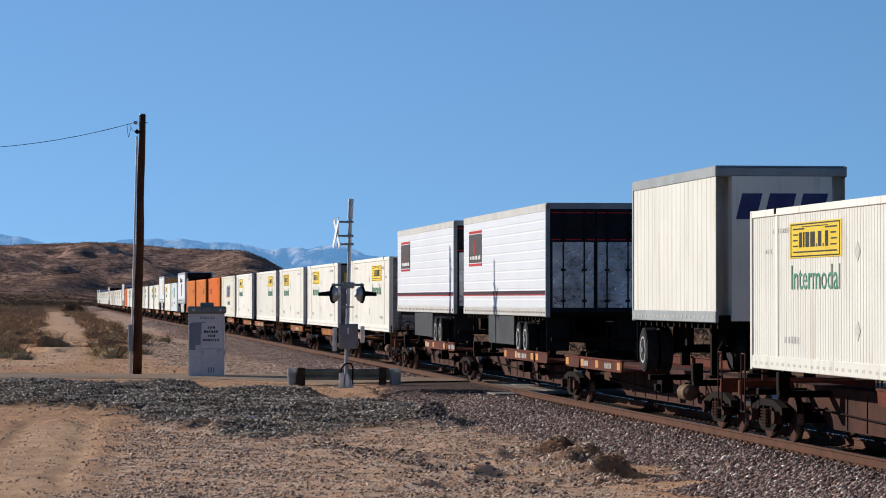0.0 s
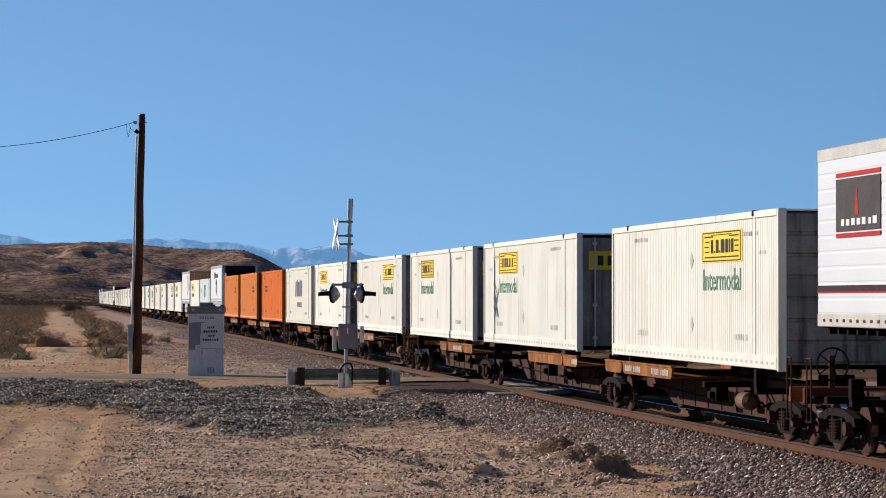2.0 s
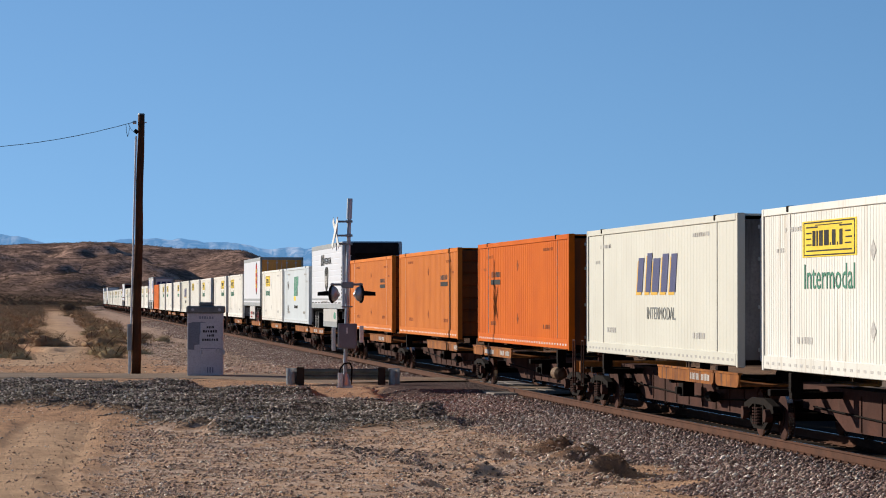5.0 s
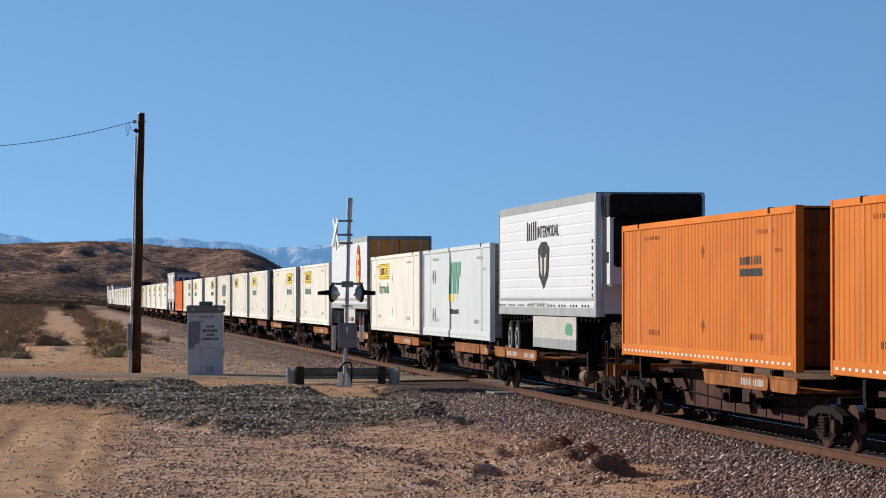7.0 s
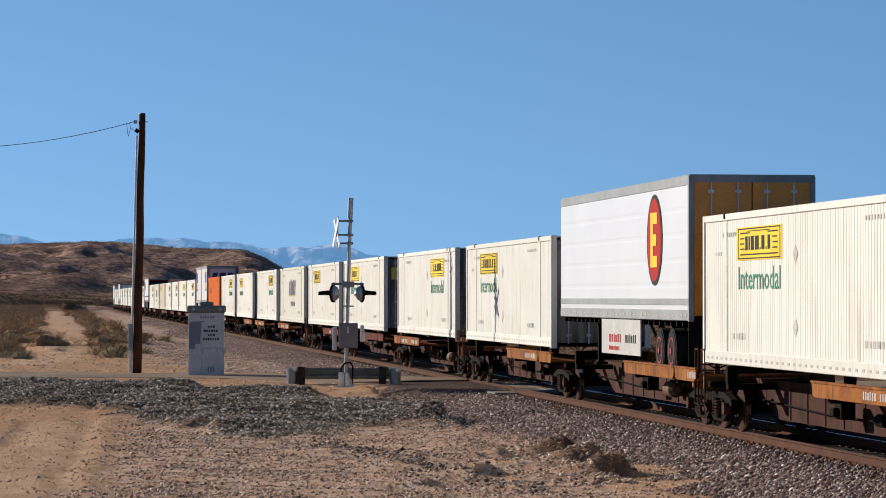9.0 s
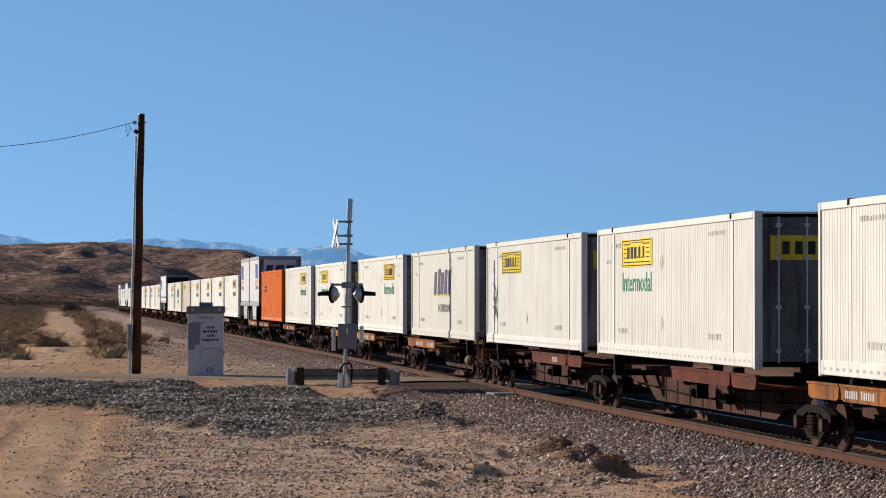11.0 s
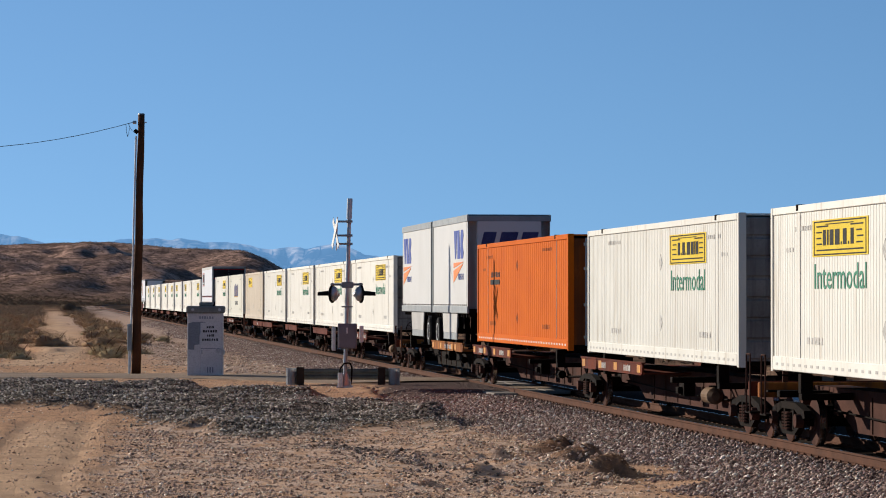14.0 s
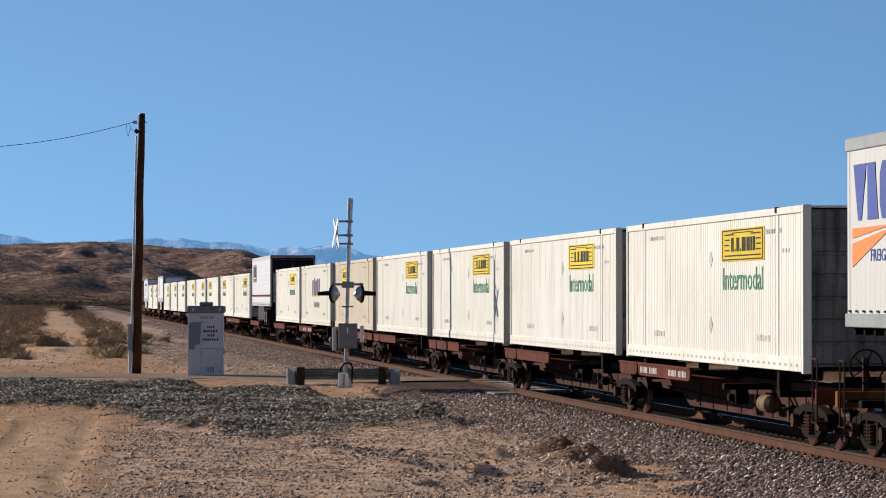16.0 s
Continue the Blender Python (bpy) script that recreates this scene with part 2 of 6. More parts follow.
def bars(x0, x1, z, height, y, count, seed=1, gap=0.35, slant=0.0, thick=0.002):
    """A row of plain upright bars that stands for writing that cannot be read."""
    rnd = random.Random(seed)
    bm = bmesh.new()
    step = (x1 - x0) / count
    for i in range(count):
        w = step * (1 - gap) * rnd.uniform(0.7, 1.1)
        a = x0 + i * step
        h = height * rnd.uniform(0.82, 1.0)
        box(bm, a, a + w, y - thick, y + thick, z, z + h)
    if slant:
        bmesh.ops.transform(bm, matrix=Matrix(((1, 0, slant, -slant * z), (0, 1, 0, 0), (0, 0, 1, 0), (0, 0, 0, 1))), verts=bm.verts)
    return bm


# ================= the line of the track =================
TURN, SIDE = 0.1281, 14.08
TC, TS = math.cos(TURN), math.sin(TURN)


def bend(u):
    return 4.5e-6 * max(0, u - 300) ** 2 + 1.6e-4 * max(0, u - 1000) ** 2


def along(u, side=0.0, z=0.0):
    """A point u metres along the track from the spot abreast of the camera, side metres to the track's right."""
    w = SIDE + bend(u) + side
    return Vector((TC * w - TS * u, TS * w + TC * u, z))


def on_track(u, z=0.0, turned=False):
    """The pose of a thing on the track: its x axis points the way the train runs."""
    slope = (bend(u + 1) - bend(u - 1)) / 2
    p = along(u, 0, z)
    return pose(*p, 0, 0, math.degrees(TURN - math.atan(slope)) - 90 + (180 if turned else 0))


def track_coords(x, y):
    """Metres along and to the right of the track's straight line, for arrays."""
    return -TS * x + TC * y, TC * x + TS * y - SIDE


# ================= ground =================
_lattice = np.random.RandomState(7).rand(256, 256)


def vnoise(x, y, size, octaves=3):
    """Smooth value noise between 0 and 1 for arrays; size in metres."""
    out, amp, total = 0.0, 1.0, 0.0
    x, y = np.asarray(x, float) / size + 100.3, np.asarray(y, float) / size + 57.7
    for _ in range(octaves):
        i, j = np.floor(x).astype(int), np.floor(y).astype(int)
        a, b = x - i, y - j
        a, b = a * a * (3 - 2 * a), b * b * (3 - 2 * b)
        g = lambda p, q: _lattice[p % 256, q % 256]
        out = out + amp * ((g(i, j) * (1 - a) + g(i + 1, j) * a) * (1 - b) + (g(i, j + 1) * (1 - a) + g(i + 1, j + 1) * a) * b)
        total += amp
        amp *= 0.5
        x, y = x * 2.03 + 11.1, y * 2.03 + 5.7
    return out / total


def smooth(a, b, v):
    t = np.clip((v - a) / (b - a), 0, 1)
    return t * t * (3 - 2 * t)


def inside(x, y, poly, soft=1.0):
    """1 inside a polygon, 0 outside, soft metres of slope at its edge."""
    hit, near = np.zeros(x.shape, bool), np.full(x.shape, 1e9)
    for (x0, y0), (x1, y1) in zip(poly, poly[1:] + poly[:1]):
        cross = ((y0 > y) != (y1 > y)) & (x < (x1 - x0) * (y - y0) / (y1 - y0 + 1e-9) + x0)
        hit ^= cross
        t = np.clip(((x - x0) * (x1 - x0) + (y - y0) * (y1 - y0)) / ((x1 - x0) ** 2 + (y1 - y0) ** 2), 0, 1)
        near = np.minimum(near, np.hypot(x - x0 - t * (x1 - x0), y - y0 - t * (y1 - y0)))
    return smooth(-soft, soft, np.where(hit, near, -near))


BERM = [(-24, 95), (-14.8, 94.4), (-11, 93.4), (-8.1, 91.6), (-5.4, 88.5), (-2.7, 86), (-0.5, 82), (0.2, 76), (0.2, 70),
        (-0.6, 72), (-2.2, 72), (-2.7, 67), (-4.2, 66), (-6.3, 70), (-8.5, 80), (-11.6, 84), (-24, 84)]
STONY = [(-7.5, 72), (-2.4, 72), (-1.2, 72), (0.6, 73), (1.2, 70), (2.0, 62), (2.6, 55), (3.0, 47), (3.3, 43), (3.4, 34), (-4.2, 34), (-5.8, 52)]
ROAD = [(-80, 116), (-40, 109), (-14, 105.3), (-7, 103.8), (-3.5, 101), (-0.5, 96.5), (1.6, 92.4), (5.5, 92.7), (14, 94), (60, 101)]
ROAD_HALF = 3.1


def near_line(x, y, line):
    d = np.full(x.shape, 1e9)
    for (x0, y0), (x1, y1) in zip(line, line[1:]):
        t = np.clip(((x - x0) * (x1 - x0) + (y - y0) * (y1 - y0)) / ((x1 - x0) ** 2 + (y1 - y0) ** 2), 0, 1)
        d = np.minimum(d, np.hypot(x - x0 - t * (x1 - x0), y - y0 - t * (y1 - y0)))
    return d


PATH = [(-18.6, 118), (-19, 152), (-27.4, 220), (-60, 480), (-120, 940)]
HILL_X = [-2600, -900, -560, -430, -374, -345, -283, -222, -169, -150, -138, -125, -100, 200]
BLUFFS = [((-292, 2560), (-262, 2380), 8), ((-262, 2500), (-232, 2280), 10), ((-236, 2450), (-205, 2230), 10), ((-208, 2400), (-178, 2210), 9), ((-325, 2420), (-308, 2300), 5), ((-160, 2560), (-132, 2420), 8)]
HILL_Z = [28, 37, 39.5, 41, 41, 41.5, 43, 38, 36.5, 29, 22, 15, 2, 0]


def masks(x, y):
    u, w = track_coords(x, y)
    w = w - np.where(u > 300, 4.5e-6 * (u - 300) ** 2, 0) - np.where(u > 1000, 1.6e-4 * (u - 1000) ** 2, 0)
    wob = vnoise(x, y, 1.3, 3) - 0.5
    edge = 4.0 + 2.0 * wob
    ballast = smooth(edge + 0.4, edge - 0.4, np.abs(w)) * (u > -150)
    berm = inside(x + 1.2 * wob, y + 5 * wob, BERM, 0.7)
    stony = np.maximum(inside(x + 1.5 * wob, y + 6 * wob, STONY, 0.8), smooth(-8 - 0.012 * u, -6 - 0.012 * u, w + 3 * wob) * smooth(100, 106, u) * (w < 0) * smooth(700, 250, u))
    road = smooth(ROAD_HALF + 0.6, ROAD_HALF - 0.2, near_line(x, y, ROAD))
    return u, w, ballast, berm, stony, road


def height(x, y):
    u, w, ballast, berm, stony, road = masks(x, y)
    z = -0.42 + 0.34 * smooth(82, 91, y) * smooth(135, 118, y)
    z = z + (vnoise(x, y, 2.2, 4) - 0.5) * 0.16 * smooth(1200, 200, y) + (vnoise(x, y, 0.55, 3) - 0.5) * 0.11
    z = z + berm * (0.06 + 0.24 * smooth(0.2, 0.8, vnoise(x, y, 2.4, 3)) * smooth(64, 70, y) * smooth(98, 91, y)) * (1 - road)
    for mx, my, r, h in ((-0.15, 74.4, 0.62, 0.34), (0.4, 62, 0.5, 0.12), (-0.6, 57.5, 0.45, 0.14), (0.5, 52, 0.4, 0.14), (1.2, 48, 0.4, 0.12), (-0.9, 56, 0.6, 0.12)):
        z = z + h * np.exp(-((x - mx) ** 2 + ((y - my) / 1.8) ** 2) / r ** 2)
    lane = near_line(x + 0.4 * (vnoise(x, y, 5, 2) - 0.5), y, [(-5.4, 34), (-9.4, 76)])
    z = z - 0.06 * (np.exp(-((lane - 0.75) / 0.17) ** 2) - 0.6 * np.exp(-((lane - 1.15) / 0.16) ** 2)) * smooth(80, 74, y)
    shoulder = -0.175 - 0.115 * np.clip(np.abs(w) - 1.75, 0, 9)
    z = np.where(np.abs(w) < 4.6, np.where(np.abs(w) < 1.9, np.minimum(np.maximum(z, shoulder), -0.2 + 0.035 * smooth(0.9, 1.1, np.abs(w))), np.maximum(z * 0.3 + shoulder * 0.7, shoulder)), z)
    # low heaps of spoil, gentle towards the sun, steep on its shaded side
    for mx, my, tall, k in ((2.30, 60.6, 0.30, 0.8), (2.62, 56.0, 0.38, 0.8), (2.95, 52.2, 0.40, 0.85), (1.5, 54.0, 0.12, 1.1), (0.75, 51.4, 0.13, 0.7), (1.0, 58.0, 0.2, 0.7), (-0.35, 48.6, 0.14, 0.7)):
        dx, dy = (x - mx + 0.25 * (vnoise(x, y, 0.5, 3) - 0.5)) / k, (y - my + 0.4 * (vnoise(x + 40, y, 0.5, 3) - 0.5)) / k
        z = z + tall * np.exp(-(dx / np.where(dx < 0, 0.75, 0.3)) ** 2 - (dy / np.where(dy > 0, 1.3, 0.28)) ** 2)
    # an eroded ledge across the dirt track
    brink = y - 171 + 7 * (vnoise(x, x * 0, 2.6, 3) - 0.5) + 2.2 * np.minimum(x + 22, 0)
    z = z + 0.24 * smooth(-0.2, 0.4, brink) * smooth(75, 15, brink) * smooth(-34, -29, x) * smooth(-15.5, -18.5, x)
    z = z * (1 - road) - 0.075 * road
    # the desert beyond: rolling plain, the long hill, and its gullies
    far = smooth(130, 420, y)
    plain = (vnoise(x, y, 60, 3) - 0.5) * 0.5 * smooth(4, 26, np.abs(w)) + smooth(500, 1900, y) * smooth(20, 200, -w) * 7
    z = z + far * plain * smooth(0, 30, -w)
    ridge = np.interp(x * 2600 / np.maximum(y, 1500), HILL_X, HILL_Z)
    gully = vnoise(x * 1.0, y * 0.35, 62, 5)
    # spurs that run down towards the plain, gentle on the sunny side and steep on the other
    for (xa, ya), (xb, yb), tall in BLUFFS:
        k = 1 / math.hypot(xb - xa, yb - ya)
        tx, ty = (xb - xa) * k, (yb - ya) * k
        f = ((x - xa) * tx + (y - ya) * ty) * k
        far_by = (x - xa) * -ty + (y - ya) * tx
        far_by = far_by + 30 * (vnoise(x, y, 38, 3) - 0.5)
        z = z - tall * (far_by > 0) * smooth(0, 17, far_by) * np.exp(-np.maximum(far_by, 0) / 75) * smooth(-0.15, 0.3, f) * smooth(1.15, 0.75, f) * smooth(2590, 2480, y)
    z = z + (vnoise(x, y * 0.55, 24, 3) - 0.5) * 6.5 * smooth(1850, 2150, y) * smooth(2620, 2500, y) * smooth(0, 20, ridge)
    lumps = (vnoise(x, y * 0.6, 95, 5) - 0.5) + 0.5 * (np.abs(vnoise(x + 0.3 * y, y * 0.5, 48, 4) - 0.5) * 2 - 0.3)
    rise = smooth(1750 + 500 * (gully - 0.5), 2600, y)
    z = z + lumps * 15 * smooth(1700, 2100, y) * (1 - smooth(2350, 2600, y)) * smooth(0, 20, ridge)
    z = z + ridge * rise * (1 - 0.65 * (1 - rise) * smooth(0.36, 0.66, gully)) * (1 + 0.015 * (vnoise(x, y, 30, 2) - 0.5)) * smooth(4200, 3200, y)
    return z


def steps(parts):
    out = []
    for a, b, s in parts:
        out += list(np.arange(a, b, s))
    return np.array(out)


gx = steps(((-4900, -1200, 260), (-1200, -480, 40), (-480, -90, 5), (-90, -24, 1.6), (-24, -0.8, 0.2), (-0.8, 3.2, 0.09), (3.2, 4.0, 0.09), (4.0, 12, 0.2), (12, 30, 1.2), (30, 120, 9), (120, 900, 80), (900, 4901, 400)))
gy = steps(((-600, 0, 60), (0, 34, 4), (34, 46, 0.3), (46, 60, 0.2), (60, 122, 0.4), (122, 160, 1.6), (160, 184, 0.5), (184, 260, 1.6), (260, 700, 8), (700, 1600, 30), (1600, 2150, 20), (2150, 2640, 8), (2640, 2900, 20), (2900, 4951, 150)))
GX, GY = np.meshgrid(gx, gy)
GZ = height(GX, GY)
nx, ny = len(gx), len(gy)
idx = np.arange(nx * ny).reshape(ny, nx)
quads = np.stack((idx[:-1, :-1], idx[:-1, 1:], idx[1:, 1:], idx[1:, :-1]), -1).reshape(-1, 4)


def grid_mesh(name, verts, faces):
    me = bpy.data.meshes.new(name)
    me.vertices.add(len(verts))
    me.vertices.foreach_set("co", np.asarray(verts, np.float32).ravel())
    k = faces.shape[1]
    me.loops.add(faces.size)
    me.loops.foreach_set("vertex_index", faces.astype(np.int32).ravel())
    me.polygons.add(len(faces))
    me.polygons.foreach_set("loop_start", np.arange(0, faces.size, k, dtype=np.int32))
    me.polygons.foreach_set("loop_total", np.full(len(faces), k, np.int32))
    me.update(calc_edges=True)
    me.validate()
    return me


def ground_material():
    m = bpy.data.materials.new("desert_soil")
    m.use_nodes = True
    n, l = m.node_tree.nodes, m.node_tree.links
    b = n["Principled BSDF"]
    b.inputs["Roughness"].default_value = 0.95
    b.inputs["Specular IOR Level"].default_value = 0.0
    geo = n.new("ShaderNodeNewGeometry")

    def noisy(s, detail=5, rough=0.55):
        t = n.new("ShaderNodeTexNoise")
        t.inputs["Scale"].default_value, t.inputs["Detail"].default_value, t.inputs["Roughness"].default_value = s, detail, rough
        l.new(geo.outputs["Position"], t.inputs["Vector"])
        return t.outputs["Fac"]

    def rng(src, a, z):
        r = n.new("ShaderNodeMapRange")
        r.inputs["From Min"].default_value, r.inputs["From Max"].default_value = a, z
        l.new(src, r.inputs["Value"])
        return r.outputs["Result"]

    def blend(fac, a, z):
        x = n.new("ShaderNodeMix")
        x.data_type = "RGBA"
        for k, v in ((0, fac), (6, a), (7, z)):
            if isinstance(v, tuple):
                x.inputs[k].default_value = (*v, 1)
            else:
                l.new(v, x.inputs[k])
        return x.outputs[2]

    def attr(name):
        a = n.new("ShaderNodeAttribute")
        a.attribute_name = name
        return a.outputs["Fac"]

    soil = blend(rng(noisy(0.5), 0.35, 0.7), (0.61, 0.37, 0.225), (0.485, 0.285, 0.175))
    soil = blend(rng(noisy(1.7, 6, 0.65), 0.5, 0.66), soil, (0.38, 0.235, 0.15))
    soil = blend(rng(noisy(9), 0.5, 0.75), soil, (0.41, 0.25, 0.155))
    soil = blend(rng(noisy(40, 3), 0.55, 0.68), soil, (0.25, 0.155, 0.11))
    # ballast and berm ground painted dark, as the shaded gaps between stones
    gravel = blend(rng(noisy(24, 3), 0.35, 0.65), (0.07, 0.05, 0.045), (0.15, 0.11, 0.10))
    berm = blend(rng(noisy(24, 3), 0.35, 0.65), (0.045, 0.036, 0.029), (0.13, 0.102, 0.08))
    scrub = blend(rng(noisy(0.16, 6, 0.7), 0.42, 0.62), (0.21, 0.125, 0.08), (0.095, 0.06, 0.043))
    hill = blend(rng(noisy(0.03, 10, 0.85), 0.42, 0.58), (0.50, 0.315, 0.24), (0.13, 0.083, 0.068))
    hill = blend(rng(noisy(0.2, 5, 0.8), 0.5, 0.57), hill, (0.10, 0.066, 0.053))
    col = blend(attr("scrub"), soil, scrub)
    col = blend(attr("hill"), col, hill)
    col = blend(attr("path"), col, blend(rng(noisy(1.1, 6, 0.65), 0.38, 0.62), (0.66, 0.44, 0.285), (0.48, 0.315, 0.205)))
    col = blend(attr("stony"), col, blend(rng(noisy(3), 0.38, 0.58), soil, (0.60, 0.425, 0.32)))
    col = blend(attr("berm"), col, berm)
    col = blend(attr("ballast"), col, gravel)
    col = blend(attr("far_ballast"), col, blend(rng(noisy(7, 5), 0.35, 0.65), (0.30, 0.205, 0.165), (0.52, 0.385, 0.31)))
    # reddish-brown heaps, their colour darkened to deepen the shaded sides
    col = blend(attr("spoil_shade"), col, blend(rng(noisy(9, 5), 0.35, 0.65), (0.14, 0.073, 0.048), (0.06, 0.033, 0.023)))
    # near-black ground under and beyond the train: its shadow put into the colour
    col = blend(attr("train_shade"), col, (0.04, 0.032, 0.028))
    l.new(col, b.inputs["Base Color"])
    bp = n.new("ShaderNodeBump")
    bp.inputs["Strength"].default_value, bp.inputs["Distance"].default_value = 0.9, 0.09
    l.new(noisy(14, 6, 0.7), bp.inputs["Height"])
    l.new(bp.outputs["Normal"], b.inputs["Normal"])
    return m


def build_ground():
    me = grid_mesh("ground", np.stack((GX, GY, GZ), -1).reshape(-1, 3), quads)
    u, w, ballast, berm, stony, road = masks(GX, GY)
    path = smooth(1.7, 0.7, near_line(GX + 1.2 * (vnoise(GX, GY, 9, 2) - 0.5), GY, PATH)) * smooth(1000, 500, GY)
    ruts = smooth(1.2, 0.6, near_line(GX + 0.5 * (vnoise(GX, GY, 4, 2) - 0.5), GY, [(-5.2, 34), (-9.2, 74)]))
    # where the heaps' darkened tone lies, in place of their shadow band
    spoil_shade = sum(np.exp(-((GX - a) / 0.55) ** 2 - ((GY - b) / 1.9) ** 2) for a, b in ((2.2, 60.6), (2.5, 56.2), (2.85, 52.4)))
    layers = {"spoil_shade": np.minimum(spoil_shade * 1.3, 1) * (0.6 + 0.4 * vnoise(GX, GY, 0.5, 3)), "ballast": ballast, "berm": berm, "stony": stony, "path": np.maximum(path, ruts * 0.8),
              # scrub also covers unseen ground around the camera, added to cut bounce light
              "scrub": np.maximum(smooth(250, 650, GY), np.maximum(smooth(33, 25, GY), smooth(14, 22, np.abs(GX + 4))) * smooth(118, 100, GY) + smooth(8, 14, w)) * (1 - path), "hill": smooth(1500, 2100, GY), "far_ballast": np.maximum(ballast * smooth(-0.9, -1.1, w) * smooth(150, 210, u), 0.8 * stony * smooth(96, 112, GY) * (w < 0)), "train_shade": smooth(-0.75, -0.6, w) * smooth(12, 8, w) * (1 - road)}
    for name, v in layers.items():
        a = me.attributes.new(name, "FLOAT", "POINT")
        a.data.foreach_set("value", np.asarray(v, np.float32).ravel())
    me.materials.append(ground_material())
    for p in me.polygons:
        p.use_smooth = True
    return tagged(new("ground", me), "tan desert soil with gravel and scrub, reaching a low hill", "ground", kind="structure")


build_ground()


def stone_field(name, xs, ys, sizes, material, label, lift=0.25):
    """Many small broken stones as one mesh: squashed octahedra, each turned its own way."""
    rs = np.random.RandomState(len(xs))
    n = len(xs)
    base = np.array([(1, 0, 0), (-1, 0, 0), (0, 1, 0), (0, -1, 0), (0, 0, 1), (0, 0, -1)], float)
    tri = np.array([(0, 2, 4), (2, 1, 4), (1, 3, 4), (3, 0, 4), (2, 0, 5), (1, 2, 5), (3, 1, 5), (0, 3, 5)])
    v = base[None] * rs.uniform(0.55, 1.25, (n, 6, 1)) * np.stack((rs.uniform(0.8, 1.3, n), rs.uniform(0.6, 1.0, n), rs.uniform(0.5, 0.85, n)), 1)[:, None]
    a, t = rs.uniform(0, 6.283, n), rs.uniform(-0.6, 0.6, n)
    ca, sa, ct, st = np.cos(a), np.sin(a), np.cos(t), np.sin(t)
    x, y, z = v[..., 0], v[..., 1], v[..., 2]
    y, z = y * ct[:, None] - z * st[:, None], y * st[:, None] + z * ct[:, None]
    x, y = x * ca[:, None] - y * sa[:, None], x * sa[:, None] + y * ca[:, None]
    v = np.stack((x, y, z), -1) * sizes[:, None, None]
    v += np.stack((xs, ys, height(xs, ys) + sizes * lift), -1)[:, None]
    f = (tri[None] + 6 * np.arange(n)[:, None, None]).reshape(-1, 3)
    me = grid_mesh(name, v.reshape(-1, 3), f)
    me.materials.append(material)
    return tagged(new(name, me), label, "gravel", kind="stuff")


def stone_material(name, tones):
    """Broken stone, each piece in a tone of its own."""
    m = bpy.data.materials.new(name)
    m.use_nodes = True
    n, l = m.node_tree.nodes, m.node_tree.links
    b = n["Principled BSDF"]
    b.inputs["Roughness"].default_value = 0.95
    b.inputs["Specular IOR Level"].default_value = 0.05
    geo, ramp, grain, mix = n.new("ShaderNodeNewGeometry"), n.new("ShaderNodeValToRGB"), n.new("ShaderNodeTexNoise"), n.new("ShaderNodeMix")
    l.new(geo.outputs["Random Per Island"], ramp.inputs["Fac"])
    el = ramp.color_ramp.elements
    el[0].color, el[1].color = (*tones[0], 1), (*tones[-1], 1)
    for i, c in enumerate(tones[1:-1]):
        el.new((i + 1) / (len(tones) - 1)).color = (*c, 1)
    grain.inputs["Scale"].default_value = 45
    l.new(geo.outputs["Position"], grain.inputs["Vector"])
    mix.data_type, mix.blend_type = "RGBA", "MULTIPLY"
    mix.inputs[0].default_value = 0.5
    l.new(ramp.outputs["Color"], mix.inputs[6])
    l.new(grain.outputs["Color"], mix.inputs[7])
    mul = n.new("ShaderNodeHueSaturation")
    mul.inputs["Value"].default_value = 1.3
    mul.inputs["Saturation"].default_value = 0.95
    l.new(mix.outputs[2], mul.inputs["Color"])
    l.new(mul.outputs["Color"], b.inputs["Base Color"])
    return m


def scatter(n, x0, x1, y0, y1, which, seed):
    rs = np.random.RandomState(seed)
    x, y = rs.uniform(x0, x1, n), rs.uniform(y0, y1, n)
    u, w, ballast, berm, stony, road = masks(x, y)
    keep = rs.rand(n) < {"edge": stony * (1 - road) * (1 - ballast), "ballast": ballast * (np.abs(w) > 0.85), "berm": berm * (1 - road), "stony": stony * (0.3 + 0.7 * (vnoise(x, y, 1.1, 3) > 0.5)),
                         "soil": (1 - ballast) * (1 - berm) * (1 - road) * (0.25 + 0.5 * vnoise(x, y, 2.5, 2))}[which]
    return x[keep], y[keep], rs


ballast_stone = stone_material("ballast_stone", [(0.07, 0.042, 0.035), (0.33, 0.225, 0.185), (0.14, 0.07, 0.057), (0.48, 0.36, 0.30), (0.20, 0.115, 0.092), (0.38, 0.275, 0.23), (0.10, 0.06, 0.05), (0.85, 0.73, 0.63)])
berm_stone = stone_material("berm_stone", [(0.05, 0.038, 0.030), (0.36, 0.285, 0.225), (0.09, 0.070, 0.054), (0.66, 0.53, 0.42), (0.14, 0.108, 0.083), (0.46, 0.365, 0.285), (0.06, 0.046, 0.037), (1.0, 0.88, 0.73)])
heap_stone = stone_material("heap_stone", [(0.05, 0.036, 0.03), (0.24, 0.17, 0.135), (0.09, 0.062, 0.05), (0.42, 0.31, 0.25), (0.07, 0.05, 0.042), (0.30, 0.215, 0.17), (0.62, 0.5, 0.41)])
loose_stone = stone_material("loose_stone", [(0.13, 0.08, 0.056), (0.62, 0.41, 0.28), (0.24, 0.15, 0.104), (0.76, 0.555, 0.41), (0.36, 0.232, 0.164), (0.58, 0.395, 0.28), (0.12, 0.074, 0.054), (1.0, 0.85, 0.68)])

